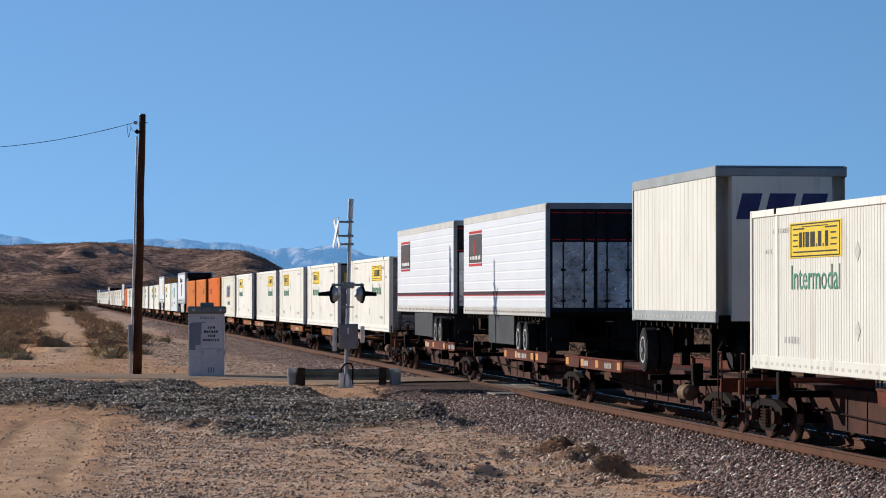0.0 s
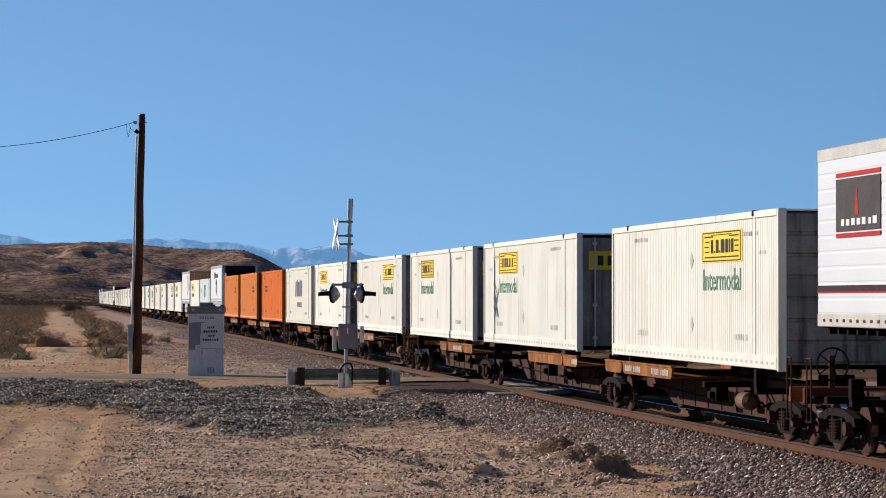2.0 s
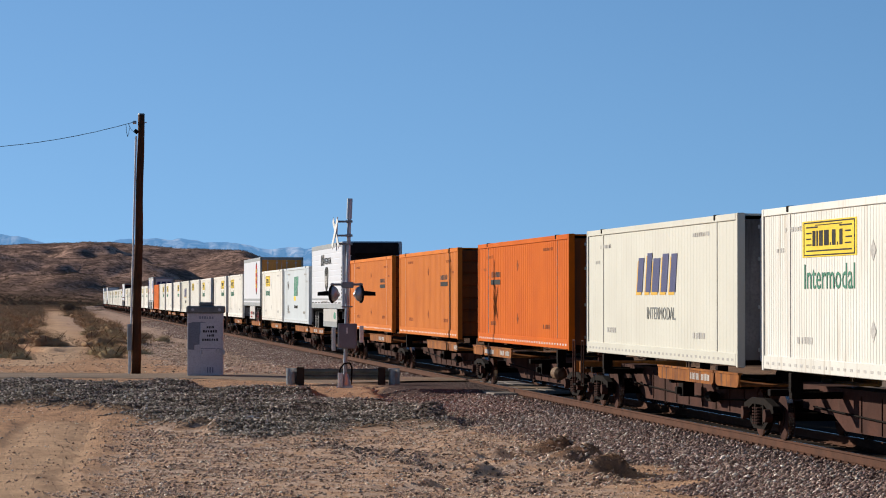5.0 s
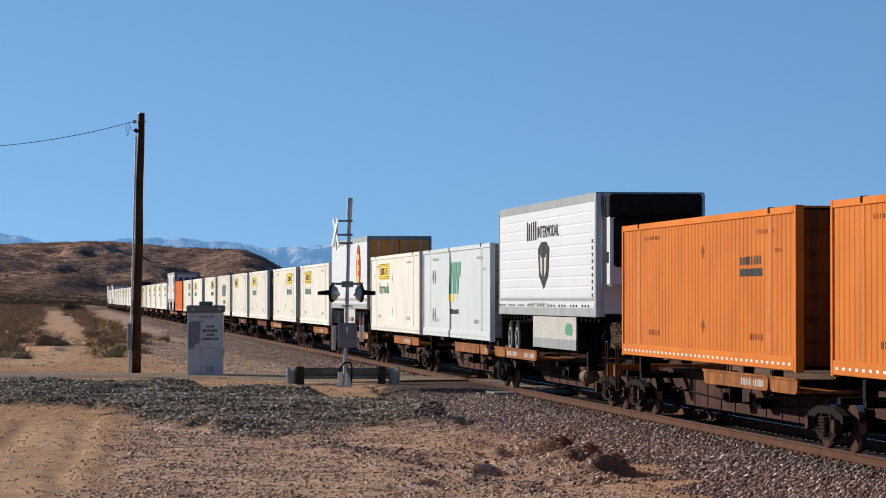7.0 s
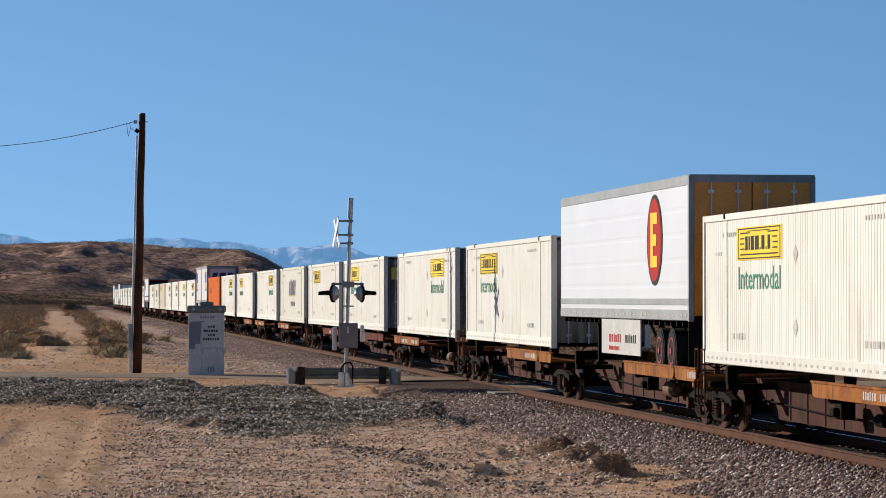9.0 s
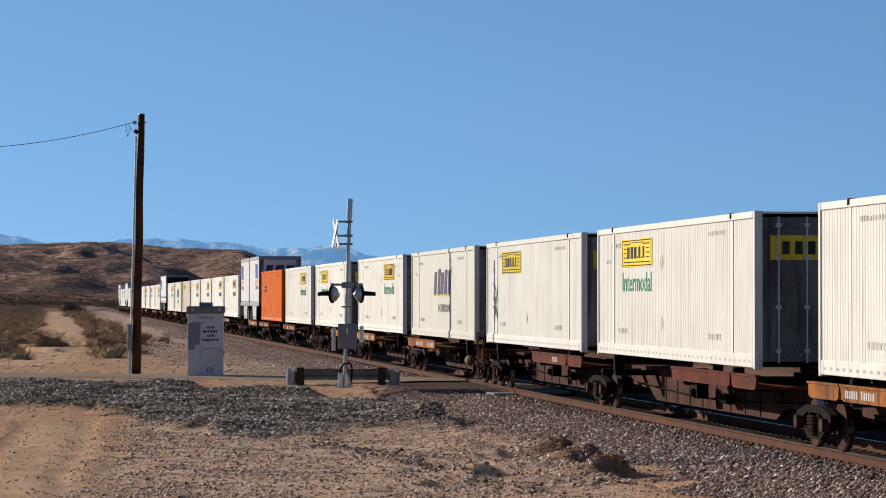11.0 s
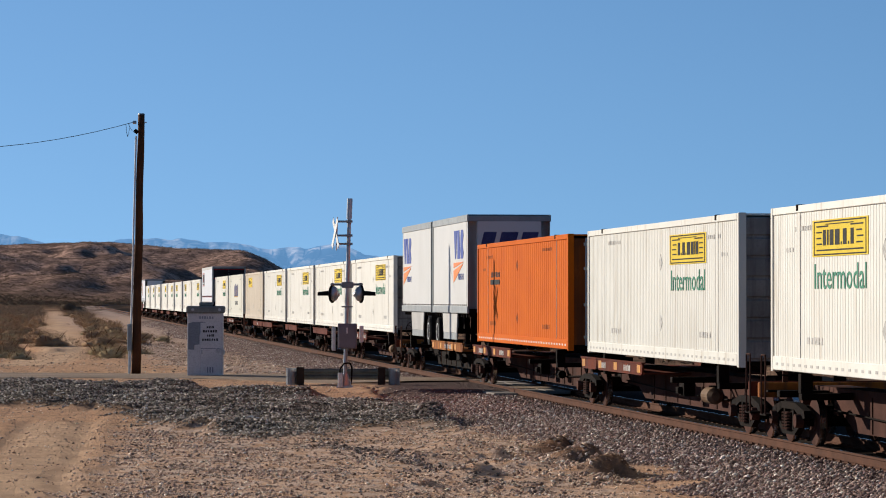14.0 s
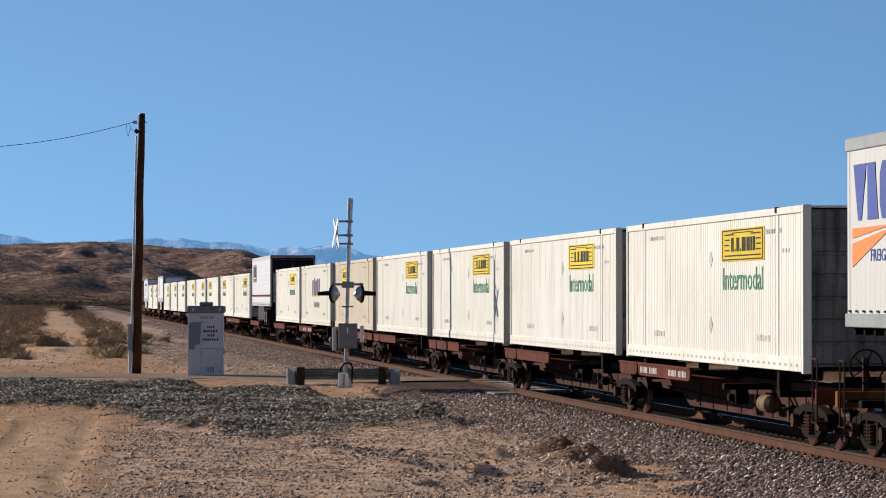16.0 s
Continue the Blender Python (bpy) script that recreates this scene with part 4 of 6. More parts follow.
def trailer(length, style, label, mark_at=2.15):
    """A road trailer on an empty between its wheels at deck height; the nose is at +x, the doors at -x."""
    t = tagged(new("road_trailer"), label, "trailer", "trailers on the train")
    h, w, z0, z1 = length / 2, 1.29, 1.12, 4.08 if length > 10 else 4.17
    skin = {"plain": "white", "freight": "pup_skin"}.get(style, "trailer")
    for s in (-1, 1):
        if style in ("bars", "reefer", "oval"):
            bm = ribbed(z0 + 0.22, z1 - 0.19, 0, -h + 0.06, h - 0.06, s, 0.25 if style != "oval" else 0.5, 0.004 if style != "oval" else 0.002)
            bmesh.ops.transform(bm, matrix=Matrix(((0, 0, 1, 0), (0, 1, 0, s * w), (1, 0, 0, 0), (0, 0, 0, 1))), verts=bm.verts)
            bmesh.ops.recalc_face_normals(bm, faces=bm.faces)
        else:
            bm = ribbed(-h + 0.06, h - 0.12, s * (w - 0.012), z0 + 0.2, z1 - 0.18, s, 0.42 if style == "plain" else 0.29, 0.010 if style == "plain" else 0.004)
        part("side_wall", bm, skin, t)
        part("top_rail", B((-h, h - 0.05, s * (w - 0.05), s * (w + 0.012), z1 - 0.21, z1), bevel=0.015), "glassy" if style == "bars" else "grey", t, "grey aluminium top rail")
        part("bottom_rail", B((-h, h - 0.05, s * (w - 0.05), s * (w + 0.014), z0 + 0.02, z0 + 0.24), bevel=0.012), "glassy" if style == "bars" else "grey", t)
        bm = bmesh.new()
        for i in range(int(length / 0.42)):
            x = -h + 0.2 + i * 0.42
            if style == "reefer" and i % 4 == 3:
                continue
            rise = 0.16 if style in ("reefer", "freight") else 0.0
            box(bm, x, x + (0.09 if style == "freight" else 0.13), s * (w + 0.003), s * (w + 0.02), z0 + 0.1 + rise, z0 + (0.135 if style == "freight" else 0.15) + rise)
        part("dash_band", bm, "ink" if style == "reefer" else "car_red" if style == "bars" else "mark" if style != "freight" else "maroon", t)
        o = s * (w + 0.012)
        if style == "bars":
            part("stripe", B((-h + 0.05, h - 0.05, s * w, s * (w + 0.017), z0 + 0.60, z0 + 0.70)), "maroon", t, "dark maroon stripe along the side")
            part("stripe", B((-h + 0.05, h - 0.05, s * w, s * (w + 0.017), z0 + 0.575, z0 + 0.597)), "red", t, "thin red line under the dark stripe")
            x0, x1 = h - 4.0, h - 1.3
            sign = part("logo_plate", B((x0, x1, s * w, s * (w + 0.02), z0 + 1.57, z0 + 2.42)), "plate_grey", t, "dark plate with red and white bars")
            for za, zb in ((2.45, 2.52), (1.47, 1.54)):
                part("red_line", B((x0, x1, s * w, s * (w + 0.02), z0 + za, z0 + zb)), "red", sign)
            part("red_figure", shape([(x0 + 1.28, z0 + 1.82), (x0 + 1.36, z0 + 2.26), (x0 + 1.42, z0 + 2.26), (x0 + 1.5, z0 + 1.82)], s * (w + 0.018), s * (w + 0.026)), "red", sign)
            part("white_mark_row", bars(x0 + 0.2, x1 - 0.2, z0 + 1.66, 0.12, s * (w + 0.022), 7, 2), "white_mark", sign)
        elif style == "reefer":
            part("word", lettering("INTERMODAL", 3.4, 0.3, "ink", 0.8, o, z0 + 2.2, s > 0), "ink", t, "dark painted word")
            part("painted_mark", bars(-2.7, -0.95, z0 + 2.0, 0.52, o, 5, 6, 0.4), "ink", t)
            cx, cz = 0.1, z0 + 1.33
            shield = [(cx - 0.9, cz + 0.42), (cx - 0.4, cz + 0.6), (cx + 0.4, cz + 0.6), (cx + 0.9, cz + 0.42), (cx + 0.72, cz - 0.28), (cx, cz - 0.62), (cx - 0.72, cz - 0.28)]
            sh = part("shield", shape(shield, s * w, s * (w + 0.018)), "ink", t, "dark shield emblem")
            part("shield_inlay", shape([(cx + (x - cx) * 0.6, cz + (z - cz) * 0.6) for x, z in shield], s * (w + 0.016), s * (w + 0.024)), "mark", sh)
            part("shield_figure", B((cx - 0.12, cx + 0.12, s * (w + 0.02), s * (w + 0.03), cz - 0.35, cz + 0.42), (cx - 0.4, cx + 0.4, s * (w + 0.02), s * (w + 0.03), cz + 0.2, cz + 0.35)), "ink", sh)
            part("belt", B((-h, h - 0.1, s * w, s * (w + 0.014), z0 + 0.4, z0 + 0.48)), "grey", t, "grey rub strip")
            part("small_print", bars(-h + 5.5, -h + 8.5, z0 + 0.29, 0.07, o, 14, 9), "mark", t)
        elif style == "oval":
            cx, cz = -h + 3.5, z0 + 1.71
            ring = [(cx + 0.84 * math.cos(a * 0.2618), cz + 0.97 * math.sin(a * 0.2618)) for a in range(24)]
            ov = part("oval_rim", shape(ring, s * w, s * (w + 0.014)), "ink", t, "black rim of the oval emblem")
            part("oval", shape([(cx + (x - cx) * 0.86, cz + (z - cz) * 0.91) for x, z in ring], s * (w + 0.012), s * (w + 0.02)), "red", ov, "red oval")
            e = B((cx - 0.36, cx - 0.1, s * (w + 0.018), s * (w + 0.03), cz - 0.58, cz + 0.58), (cx - 0.1, cx + 0.34, s * (w + 0.018), s * (w + 0.03), cz - 0.58, cz - 0.34),
                  (cx - 0.1, cx + 0.26, s * (w + 0.018), s * (w + 0.03), cz - 0.12, cz + 0.12), (cx - 0.1, cx + 0.34, s * (w + 0.018), s * (w + 0.03), cz + 0.34, cz + 0.58))
            if s > 0:
                bmesh.ops.transform(e, matrix=Matrix(((-1, 0, 0, 2 * cx), (0, 1, 0, 0), (0, 0, 1, 0), (0, 0, 0, 1))), verts=e.verts)
                bmesh.ops.reverse_faces(e, faces=e.faces)
            part("oval_figure", e, "yellow", ov, "yellow bars on the oval emblem")
            part("belt", B((-h, h - 0.1, s * w, s * (w + 0.018), z0 + 0.34, z0 + 0.47)), "grey", t, "grey rub strip")
        elif style == "freight":
            cx = mark_at
            d = -s
            for pts in (((-1.25, 0.94), (-0.4, 0.94), (-0.72, 0.0), (-0.95, 0.0)), ((-0.32, 0.0), (-0.32, 0.94), (0.16, 0.94), (0.38, 0.0)),
                        ((0.62, 0.0), (0.48, 0.25), (0.48, 0.72), (0.64, 0.94), (1.12, 0.94), (1.25, 0.76), (1.0, 0.47), (1.25, 0.2), (1.12, 0.0))):
                part("painted_mark", shape([(cx + d * a * 0.9, z0 + 1.72 + 0.95 * b) for a, b in pts], s * (w - 0.02), s * (w + 0.003)), "blue", t, "blue painted block of a mark")
            part("wedge", shape([(cx - d * 1.2, z0 + 1.44), (cx + d * 1.25, z0 + 1.62), (cx - d * 1.2, z0 + 1.60)], s * (w - 0.02), s * (w + 0.003)), "bright_orange", t, "orange painted wedge")
            part("wedge", shape([(cx - d * 1.2, z0 + 0.98), (cx + d * 1.1, z0 + 1.57), (cx - d * 1.2, z0 + 1.36)], s * (w - 0.02), s * (w + 0.003)), "bright_orange", t, "orange painted wedge")
            part("word", lettering("FREIGHT", 1.3, 0.19, "blue", cx + d * 0.55, s * (w - 0.002), z0 + 1.16, s > 0), "blue", t, "blue painted word")
    # nose and doors
    if style == "reefer":
        part("nose_wall", B((h - 0.1, h - 0.01, -w, w, z0 + 0.1, z1 - 0.02), bevel=0.03), skin, t)
        unit = part("cooling_unit", B((h, h + 0.62, -1.08, 1.08, z0 + 0.75, z1 - 0.2), bevel=0.05), skin, t, "white cooling unit on the nose")
        part("hood", B((h, h + 0.66, -1.1, 1.1, z1 - 0.62, z1 - 0.05), (h + 0.6, h + 0.67, -1.0, 1.0, z0 + 1.2, z1 - 0.6), bevel=0.05), "black", unit, "black hood of the cooling unit")
        for s in (-1, 1):
            part("nose_post", rod(bmesh.new(), (h - 0.12, s * (w - 0.1), z0 + 0.03), (h - 0.12, s * (w - 0.1), z1 - 0.03), 0.135, 20), "galv", t, "bright rounded corner post")
            part("number_column", B(*[(h - 0.62, h - 0.46, s * w, s * (w + 0.012), z0 + 0.5 + i * 0.16, z0 + 0.59 + i * 0.16) for i in range(9)]), "ink", t, "column of dark unreadable figures")
        part("control_box", B((h + 0.2, h + 0.42, -1.1, -1.06, z0 + 1.3, z0 + 1.55), (h + 0.2, h + 0.42, 1.06, 1.1, z0 + 1.3, z0 + 1.55)), "black", unit)
        part("grille", B(*[(h + 0.665, h + 0.685, -0.8, 0.8, z0 + 1.3 + i * 0.12, z0 + 1.36 + i * 0.12) for i in range(10)]), "grime", unit)
    else:
        bm = bmesh.new()
        box(bm, h - 0.3, h, -w, w, z0 + 0.05, z1 - 0.2)
        edges = [e for e in bm.edges if abs(e.verts[0].co.x - h) < 0.01 and abs(e.verts[1].co.x - h) < 0.01 and abs(e.verts[0].co.z - e.verts[1].co.z) > 1]
        bmesh.ops.bevel(bm, geom=edges, offset=0.3, segments=6, affect="EDGES")
        part("nose_wall", bm, skin if style != "oval" else "trailer", t)
        part("nose_header", B((h - 0.3, h - 0.02, -w + 0.01, w - 0.01, z1 - 0.205, z1 - 0.032), bevel=0.02), "grey", t)
        if style in ("freight", "plain"):
            bm = bmesh.new()
            for a, b, za, zb in ((-0.85, -0.45, 0.0, 0.5), (-0.3, 0.22, 0.0, 0.5), (0.36, 0.85, 0.0, 0.5)):
                box(bm, h - 0.004, h + 0.008, a, b, z0 + 2.02 + za, z0 + 2.02 + zb)
            bmesh.ops.transform(bm, matrix=Matrix(((1, 0, 0, 0), (0, 1, 0.25, -0.25 * (z0 + 2.27)), (0, 0, 1, 0), (0, 0, 0, 1))), verts=bm.verts)
            part("painted_mark", bm, "navy", t)
    part("roof", B((-h, h - 0.1, -w, w, z1 - 0.03, z1 + 0.01), bevel=0.012), "grey", t)
    part("floor_frame", B((-h, h - 0.1, -w + 0.05, w - 0.05, z0, z0 + 0.16), *[(-h + 0.4 + i * 0.6, -h + 0.5 + i * 0.6, -w + 0.08, w - 0.08, z0 - 0.1, z0) for i in range(int(length / 0.6))]), "grime", t)
    door_paint = {"bars": "dark_door", "oval": "yellow_door"}.get(style, skin)
    for s in (-1, 1):
        d = part("door", B((-h - 0.03, -h + 0.03, s * 0.01, s * (w - 0.1), z0 + 0.12, z1 - 0.14), bevel=0.01), door_paint, t)
        for y in (0.3, 0.85):
            bm = rod(bmesh.new(), (-h - 0.06, s * y, z0 + 0.1), (-h - 0.06, s * y, z1 - 0.15), 0.018, 8)
            for z in (0.4, 1.2, 2.0, 2.6):
                box(bm, -h - 0.07, -h - 0.02, s * y - 0.06, s * y + 0.06, z0 + z, z0 + z + 0.06)
            part("lock_rod", bm, "galv" if style != "bars" else "black", d, "steel lock rod")
        if style == "bars":
            part("door_panel", B((-h - 0.04, -h - 0.029, s * 0.05, s * (w - 0.16), z0 + 0.25, z0 + 1.95), bevel=0.004), "quilted", d, "dull quilted steel panel")
            for z in (2.0, 2.7):
                part("red_line", B((-h - 0.036, -h - 0.028, s * 0.02, s * (w - 0.12), z0 + z, z0 + z + 0.03)), "red", d)
        part("door_band", B(*[(-h - 0.036, -h - 0.028, s * 0.04, s * (w - 0.16), z0 + z, z0 + z + 0.04) for z in ((0.8, 1.4) if style == "bars" else (0.55, 1.15, 1.75, 2.35))]), {"bars": "black", "oval": "yellow_door"}.get(style, "grey"), d)
        part("door_post", B((-h - 0.04, -h + 0.1, s * (w - 0.1), s * (w + 0.015), z0, z1 - 0.02), bevel=0.015), "grey", t)
        part("mud_flap", B((-h + 0.25, -h + 0.27, s * 0.65, s * 1.25, 0.25, z0)), "black", t)
        part("landing_leg", B((h - 2.75, h - 2.62, s * 0.75 - 0.07, s * 0.75 + 0.07, 0.05, z0), (h - 2.85, h - 2.5, s * 0.75 - 0.14, s * 0.75 + 0.14, 0.0, 0.06)), "grime", t)
        part("leg_brace", rod(bmesh.new(), (h - 2.68, s * 0.72, 0.45), (h - 1.7, s * 0.6, z0), 0.03, 8), "grime", t)
    part("header", B((-h - 0.04, -h + 0.05, -w, w, z1 - 0.15, z1)), "grey", t)
    part("bumper", B((-h + 0.02, -h + 0.12, -1.15, 1.15, 0.5, 0.6), (-h + 0.03, -h + 0.11, -0.6, -0.5, 0.5, z0), (-h + 0.03, -h + 0.11, 0.5, 0.6, 0.5, z0)), "grime", t)
    rim = "red_rim" if style == "oval" else "rim"
    for x in ((-h + 3.7, -h + 4.95) if style == "bars" else (-h + 1.9, -h + 3.15) if length > 10 else (-h + 1.0,)):
        wheel_set(x, 1.27, t, rim)
    if length > 10:
        part("wheel_frame", B((-h + 1.2, -h + 5.6, -0.5, -0.35, 0.6, z0), (-h + 1.2, -h + 5.6, 0.35, 0.5, 0.6, z0)), "grime", t)
        a, b = {"reefer": (-h + 5.9, -h + 12.6), "bars": (-h + 5.75, -h + 10.7)}.get(style, (-h + 5.3, -h + 10.0))
        for s in (-1, 1):
            sk = part("side_skirt", B((a, b, s * (w - 0.06), s * (w - 0.03), 0.33, z0)), "glassy" if style != "bars" else "slate", t, "fibreglass side skirt" if style != "bars" else "slate-grey side skirt")
            if style == "reefer":
                part("skirt_edge", B((a, b, s * (w - 0.062), s * (w - 0.026), 0.31, 0.56)), "grey", sk, "grey lower edge of the skirt")
                part("emblem", shape([(b - 1.5, 0.68), (b - 0.7, 0.66), (b - 0.5, 0.8), (b - 0.7, 0.95), (b - 1.3, 0.98), (b - 1.6, 0.82)], s * (w - 0.04), s * (w - 0.022)), "green", sk)
            if style == "oval":
                part("skirt_mark", bars(a + 0.5, a + 1.8, 0.6, 0.2, s * (w - 0.025), 6, 3), "ink", sk)
                part("skirt_mark", bars(a + 2.3, a + 3.8, 0.6, 0.2, s * (w - 0.025), 6, 3), "red", sk)
                part("skirt_mark", bars(a + 2.5, a + 3.8, 0.42, 0.1, s * (w - 0.025), 9, 3), "red", sk)
    else:
        for s in (-1, 1) if style == "freight" else ():
            part("side_skirt", shape([(-h + 2.3, z0), (-h + 2.5, 0.52), (-h + 5.7, 0.52), (-h + 5.9, z0)], s * (w - 0.06), s * (w - 0.03)), "glassy", t, "fibreglass side skirt")
            part("skirt_edge", B((-h + 2.5, -h + 5.7, s * (w - 0.065), s * (w - 0.035), 0.3, 0.515)), "grey", t, "grey lower edge of the skirt")
        part("wheel_frame", B((-h + 0.5, -h + 2.0, -0.5, -0.35, 0.6, z0), (-h + 0.5, -h + 2.0, 0.35, 0.5, 0.6, z0)), "grime", t)
    return t


# ================= the train: spine cars =================
def bogie(x, parent):
    bm = B((x - 0.16, x + 0.16, -1.0, 1.0, 0.42, 0.68), (x - 0.25, x + 0.25, -0.3, 0.3, 0.6, 0.8), bevel=0.02)
    g = part("bogie", bm, "grime", parent, "greasy cast-steel bogie")
    for s in (-1, 1):
        out = [(x - 1.2, 0.5), (x - 1.14, 0.62), (x - 0.5, 0.74), (x + 0.5, 0.74), (x + 1.14, 0.62), (x + 1.2, 0.5), (x + 1.0, 0.46), (x + 0.45, 0.62), (x - 0.45, 0.62), (x - 1.0, 0.46)]
        bm = shape(out, s * 0.94, s * 1.08)
        lower = mesh_of("side_frame", shape([(x - 1.0, 0.44), (x - 0.42, 0.17), (x + 0.42, 0.17), (x + 1.0, 0.44), (x + 0.88, 0.5), (x + 0.36, 0.26), (x - 0.36, 0.26), (x - 0.88, 0.5)], s * 0.95, s * 1.07), "grime")
        bm.from_mesh(lower)
        for dx in (-0.36, 0.27):
            box(bm, x + dx, x + dx + 0.09, s * 0.95, s * 1.07, 0.24, 0.66)
        f = part("side_frame", bm, "grime", g)
        for dx in (-0.14, 0.0, 0.14):
            bm = bmesh.new()
            for k in range(6):
                rod(bm, (x + dx, s * 1.1, 0.26 + k * 0.055), (x + dx, s * 1.1, 0.29 + k * 0.055), 0.062, 10)
            part("spring", bm, "car_brown", f)
        for dx in (-0.89, 0.89):
            part("bearing_cap", rod(bmesh.new(), (x + dx, s * 1.04, 0.44), (x + dx, s * 1.18, 0.44), 0.12, 14), "car_brown", f)
    for dx in (-0.89, 0.89):
        ax = part("axle", rod(bmesh.new(), (x + dx, -0.95, 0.42), (x + dx, 0.95, 0.42), 0.08, 10), "grime", g)
        for s in (-1, 1):
            bm = rod(bmesh.new(), (x + dx, s * 0.7, 0.42), (x + dx, s * 0.83, 0.42), 0.415, 28)
            rod(bm, (x + dx, s * 0.83, 0.42), (x + dx, s * 0.85, 0.42), 0.17, 16)
            wh = part("wheel", bm, "car_brown", ax, "brown steel wheel")
            bm = rod(bmesh.new(), (x + dx, s * 0.72, 0.42), (x + dx, s * 0.828, 0.42), 0.418, 28)
            part("tread", bm, "tread", wh, "polished wheel tread")
    return g


def spine_car(paint, ends, seed, label, way=1, squares=False, beam="car_brown"):
    """One platform of a spine car, on an empty at rail height under its middle; ends: 'mid' shares its bogie, 'lead' and 'tail' carry one at a coupler; way: towards which end the long apron lies."""
    c = tagged(new("spine_car"), label, "rail car", "cars of the train")
    rnd = random.Random(seed)
    h = LEN / 2 + 0.9
    belly = [(-h, 1.0), (-h, 0.56), (-h + 2.2, 0.5), (-h + 3.0, 0.26), (h - 3.4, 0.26), (h - 2.6, 0.5), (h, 0.56), (h, 1.0)]
    spine = part("spine", shape(belly, -0.3, 0.3), beam, c, "brown fish-bellied centre beam")
    for s in (-1, 1):
        for x in (-4.9, -3.6, -2.3, -1.0, 0.4, 1.7, 3.0, 4.3):
            part("web_plate", B((x - 0.025, x + 0.025, s * 0.29, s * 0.32, 0.28, 0.9)), "car_brown", spine)
    # side aprons that carry trailer wheels and container ends
    for s in (-1, 1):
        for a, b in ((0.9, 6.35), (6.45, 8.5)):
            a, b = (a, b) if way > 0 else (-b, -a)
            face = [(a + 0.06, 0.95), (a, 1.16), (b, 1.16), (b - 0.06, 0.95), (b - 0.2, 0.91), (a + 0.2, 0.91)]
            bm = shape(face, s * 1.33, s * 1.37)
            ap = part("apron", box(bm, a, b, s * 0.28, s * 1.33, 0.93, 0.97), paint, c, "faded painted side apron")
            for x in ((a + 0.35, a + 2.3, b - 0.4) if b - a > 4 else (a + 0.35,)) if squares else ():
                part("reflector", B((x - 0.19, x + 0.19, s * 1.371, s * 1.376, 0.96, 1.13)), "amber", ap, "dirty amber reflective square")
            for k in range(int((b - a) / 1.0)):
                if rnd.random() < 0.28:
                    x = a + 0.3 + k * 1.0
                    part("stencil", bars(x, x + 0.8, 0.97, 0.14, s * 1.372, 6, k), "mark", ap)
            part("lip", B((a, b, s * 1.30, s * 1.39, 1.15, 1.185)), paint, ap)
        for x in (-7.7, -6.1, 1.6, 6.1):
            part("cross_arm", B((x - 0.11, x + 0.11, s * 0.34, s * 1.25, 0.82, 0.94), bevel=0.012), "grime", c)
        part("gusset", shape([(5.6, 0.93), (5.9, 0.6), (6.3, 0.6), (6.6, 0.93)], s * 0.5, s * 0.54), "car_brown", c)
        for x in (-6.1, 6.1):
            part("container_pedestal", B((x - 0.1, x + 0.1, s * 1.05, s * 1.26, 0.93, 1.275), bevel=0.012), "grime", c)
        part("brake_pipe", tube(bmesh.new(), [(-h + 1, s * 0.36, 0.62), (-2, s * 0.36, 0.5), (2.5, s * 0.36, 0.5), (h - 1, s * 0.36, 0.66)], 0.016, 6), "grime", c)
        for x in {"lead": (h - 0.25,), "tail": (-h + 0.2,)}.get(ends, ()):
            lad = part("grab_iron", tube(bmesh.new(), [(x, s * 1.15, 0.5), (x, s * 1.3, 0.5), (x, s * 1.3, 1.55), (x + 0.3, s * 1.3, 1.55), (x + 0.3, s * 1.3, 0.5)], 0.016, 6), "car_brown", c)
            part("end_step", B((x - 0.22, x + 0.22, s * 0.9, s * 1.28, 0.46, 0.5), (x - 0.12, x + 0.12, s * 0.36, s * 1.2, 0.88, 0.92)), "grime", c)
    part("hitch", B((6.7, 7.5, -0.45, 0.45, 0.95, 1.1), (6.95, 7.3, -0.3, 0.3, 1.1, 1.2), bevel=0.02), "grime", c, "folded trailer hitch")
    if ends == "lead":
        bm = rod(bmesh.new(), (2.8, -0.72, 0.6), (3.4, -0.72, 0.6), 0.17, 18)
        rod(bm, (3.4, -0.72, 0.6), (3.49, -0.72, 0.6), 0.17, 18, 0.09)
        rod(bm, (2.71, -0.72, 0.6), (2.8, -0.72, 0.6), 0.09, 18, 0.17)
        part("air_tank", bm, "tank", c, "dusty tan air tank")
        part("tank_strap", B((2.9, 2.94, -0.74, -0.28, 0.75, 0.8), (3.26, 3.3, -0.74, -0.28, 0.75, 0.8)), "grime", c)
    part("brake_cylinder", rod(bmesh.new(), (2.0, -0.5, 0.55), (2.5, -0.5, 0.55), 0.11, 12), "grime", c)
    part("valve", B((0.0, 0.5, -0.75, -0.5, 0.5, 0.8), (0.1, 0.35, -0.85, -0.7, 0.55, 0.7), bevel=0.02), "grime", c)
    if ends == "lead":
        bogie(-h - 0.3, c)
        bogie(h - 1.3, c)
    elif ends == "tail":
        bogie(-h + 1.3, c)
    else:
        bogie(-h - 0.3, c)
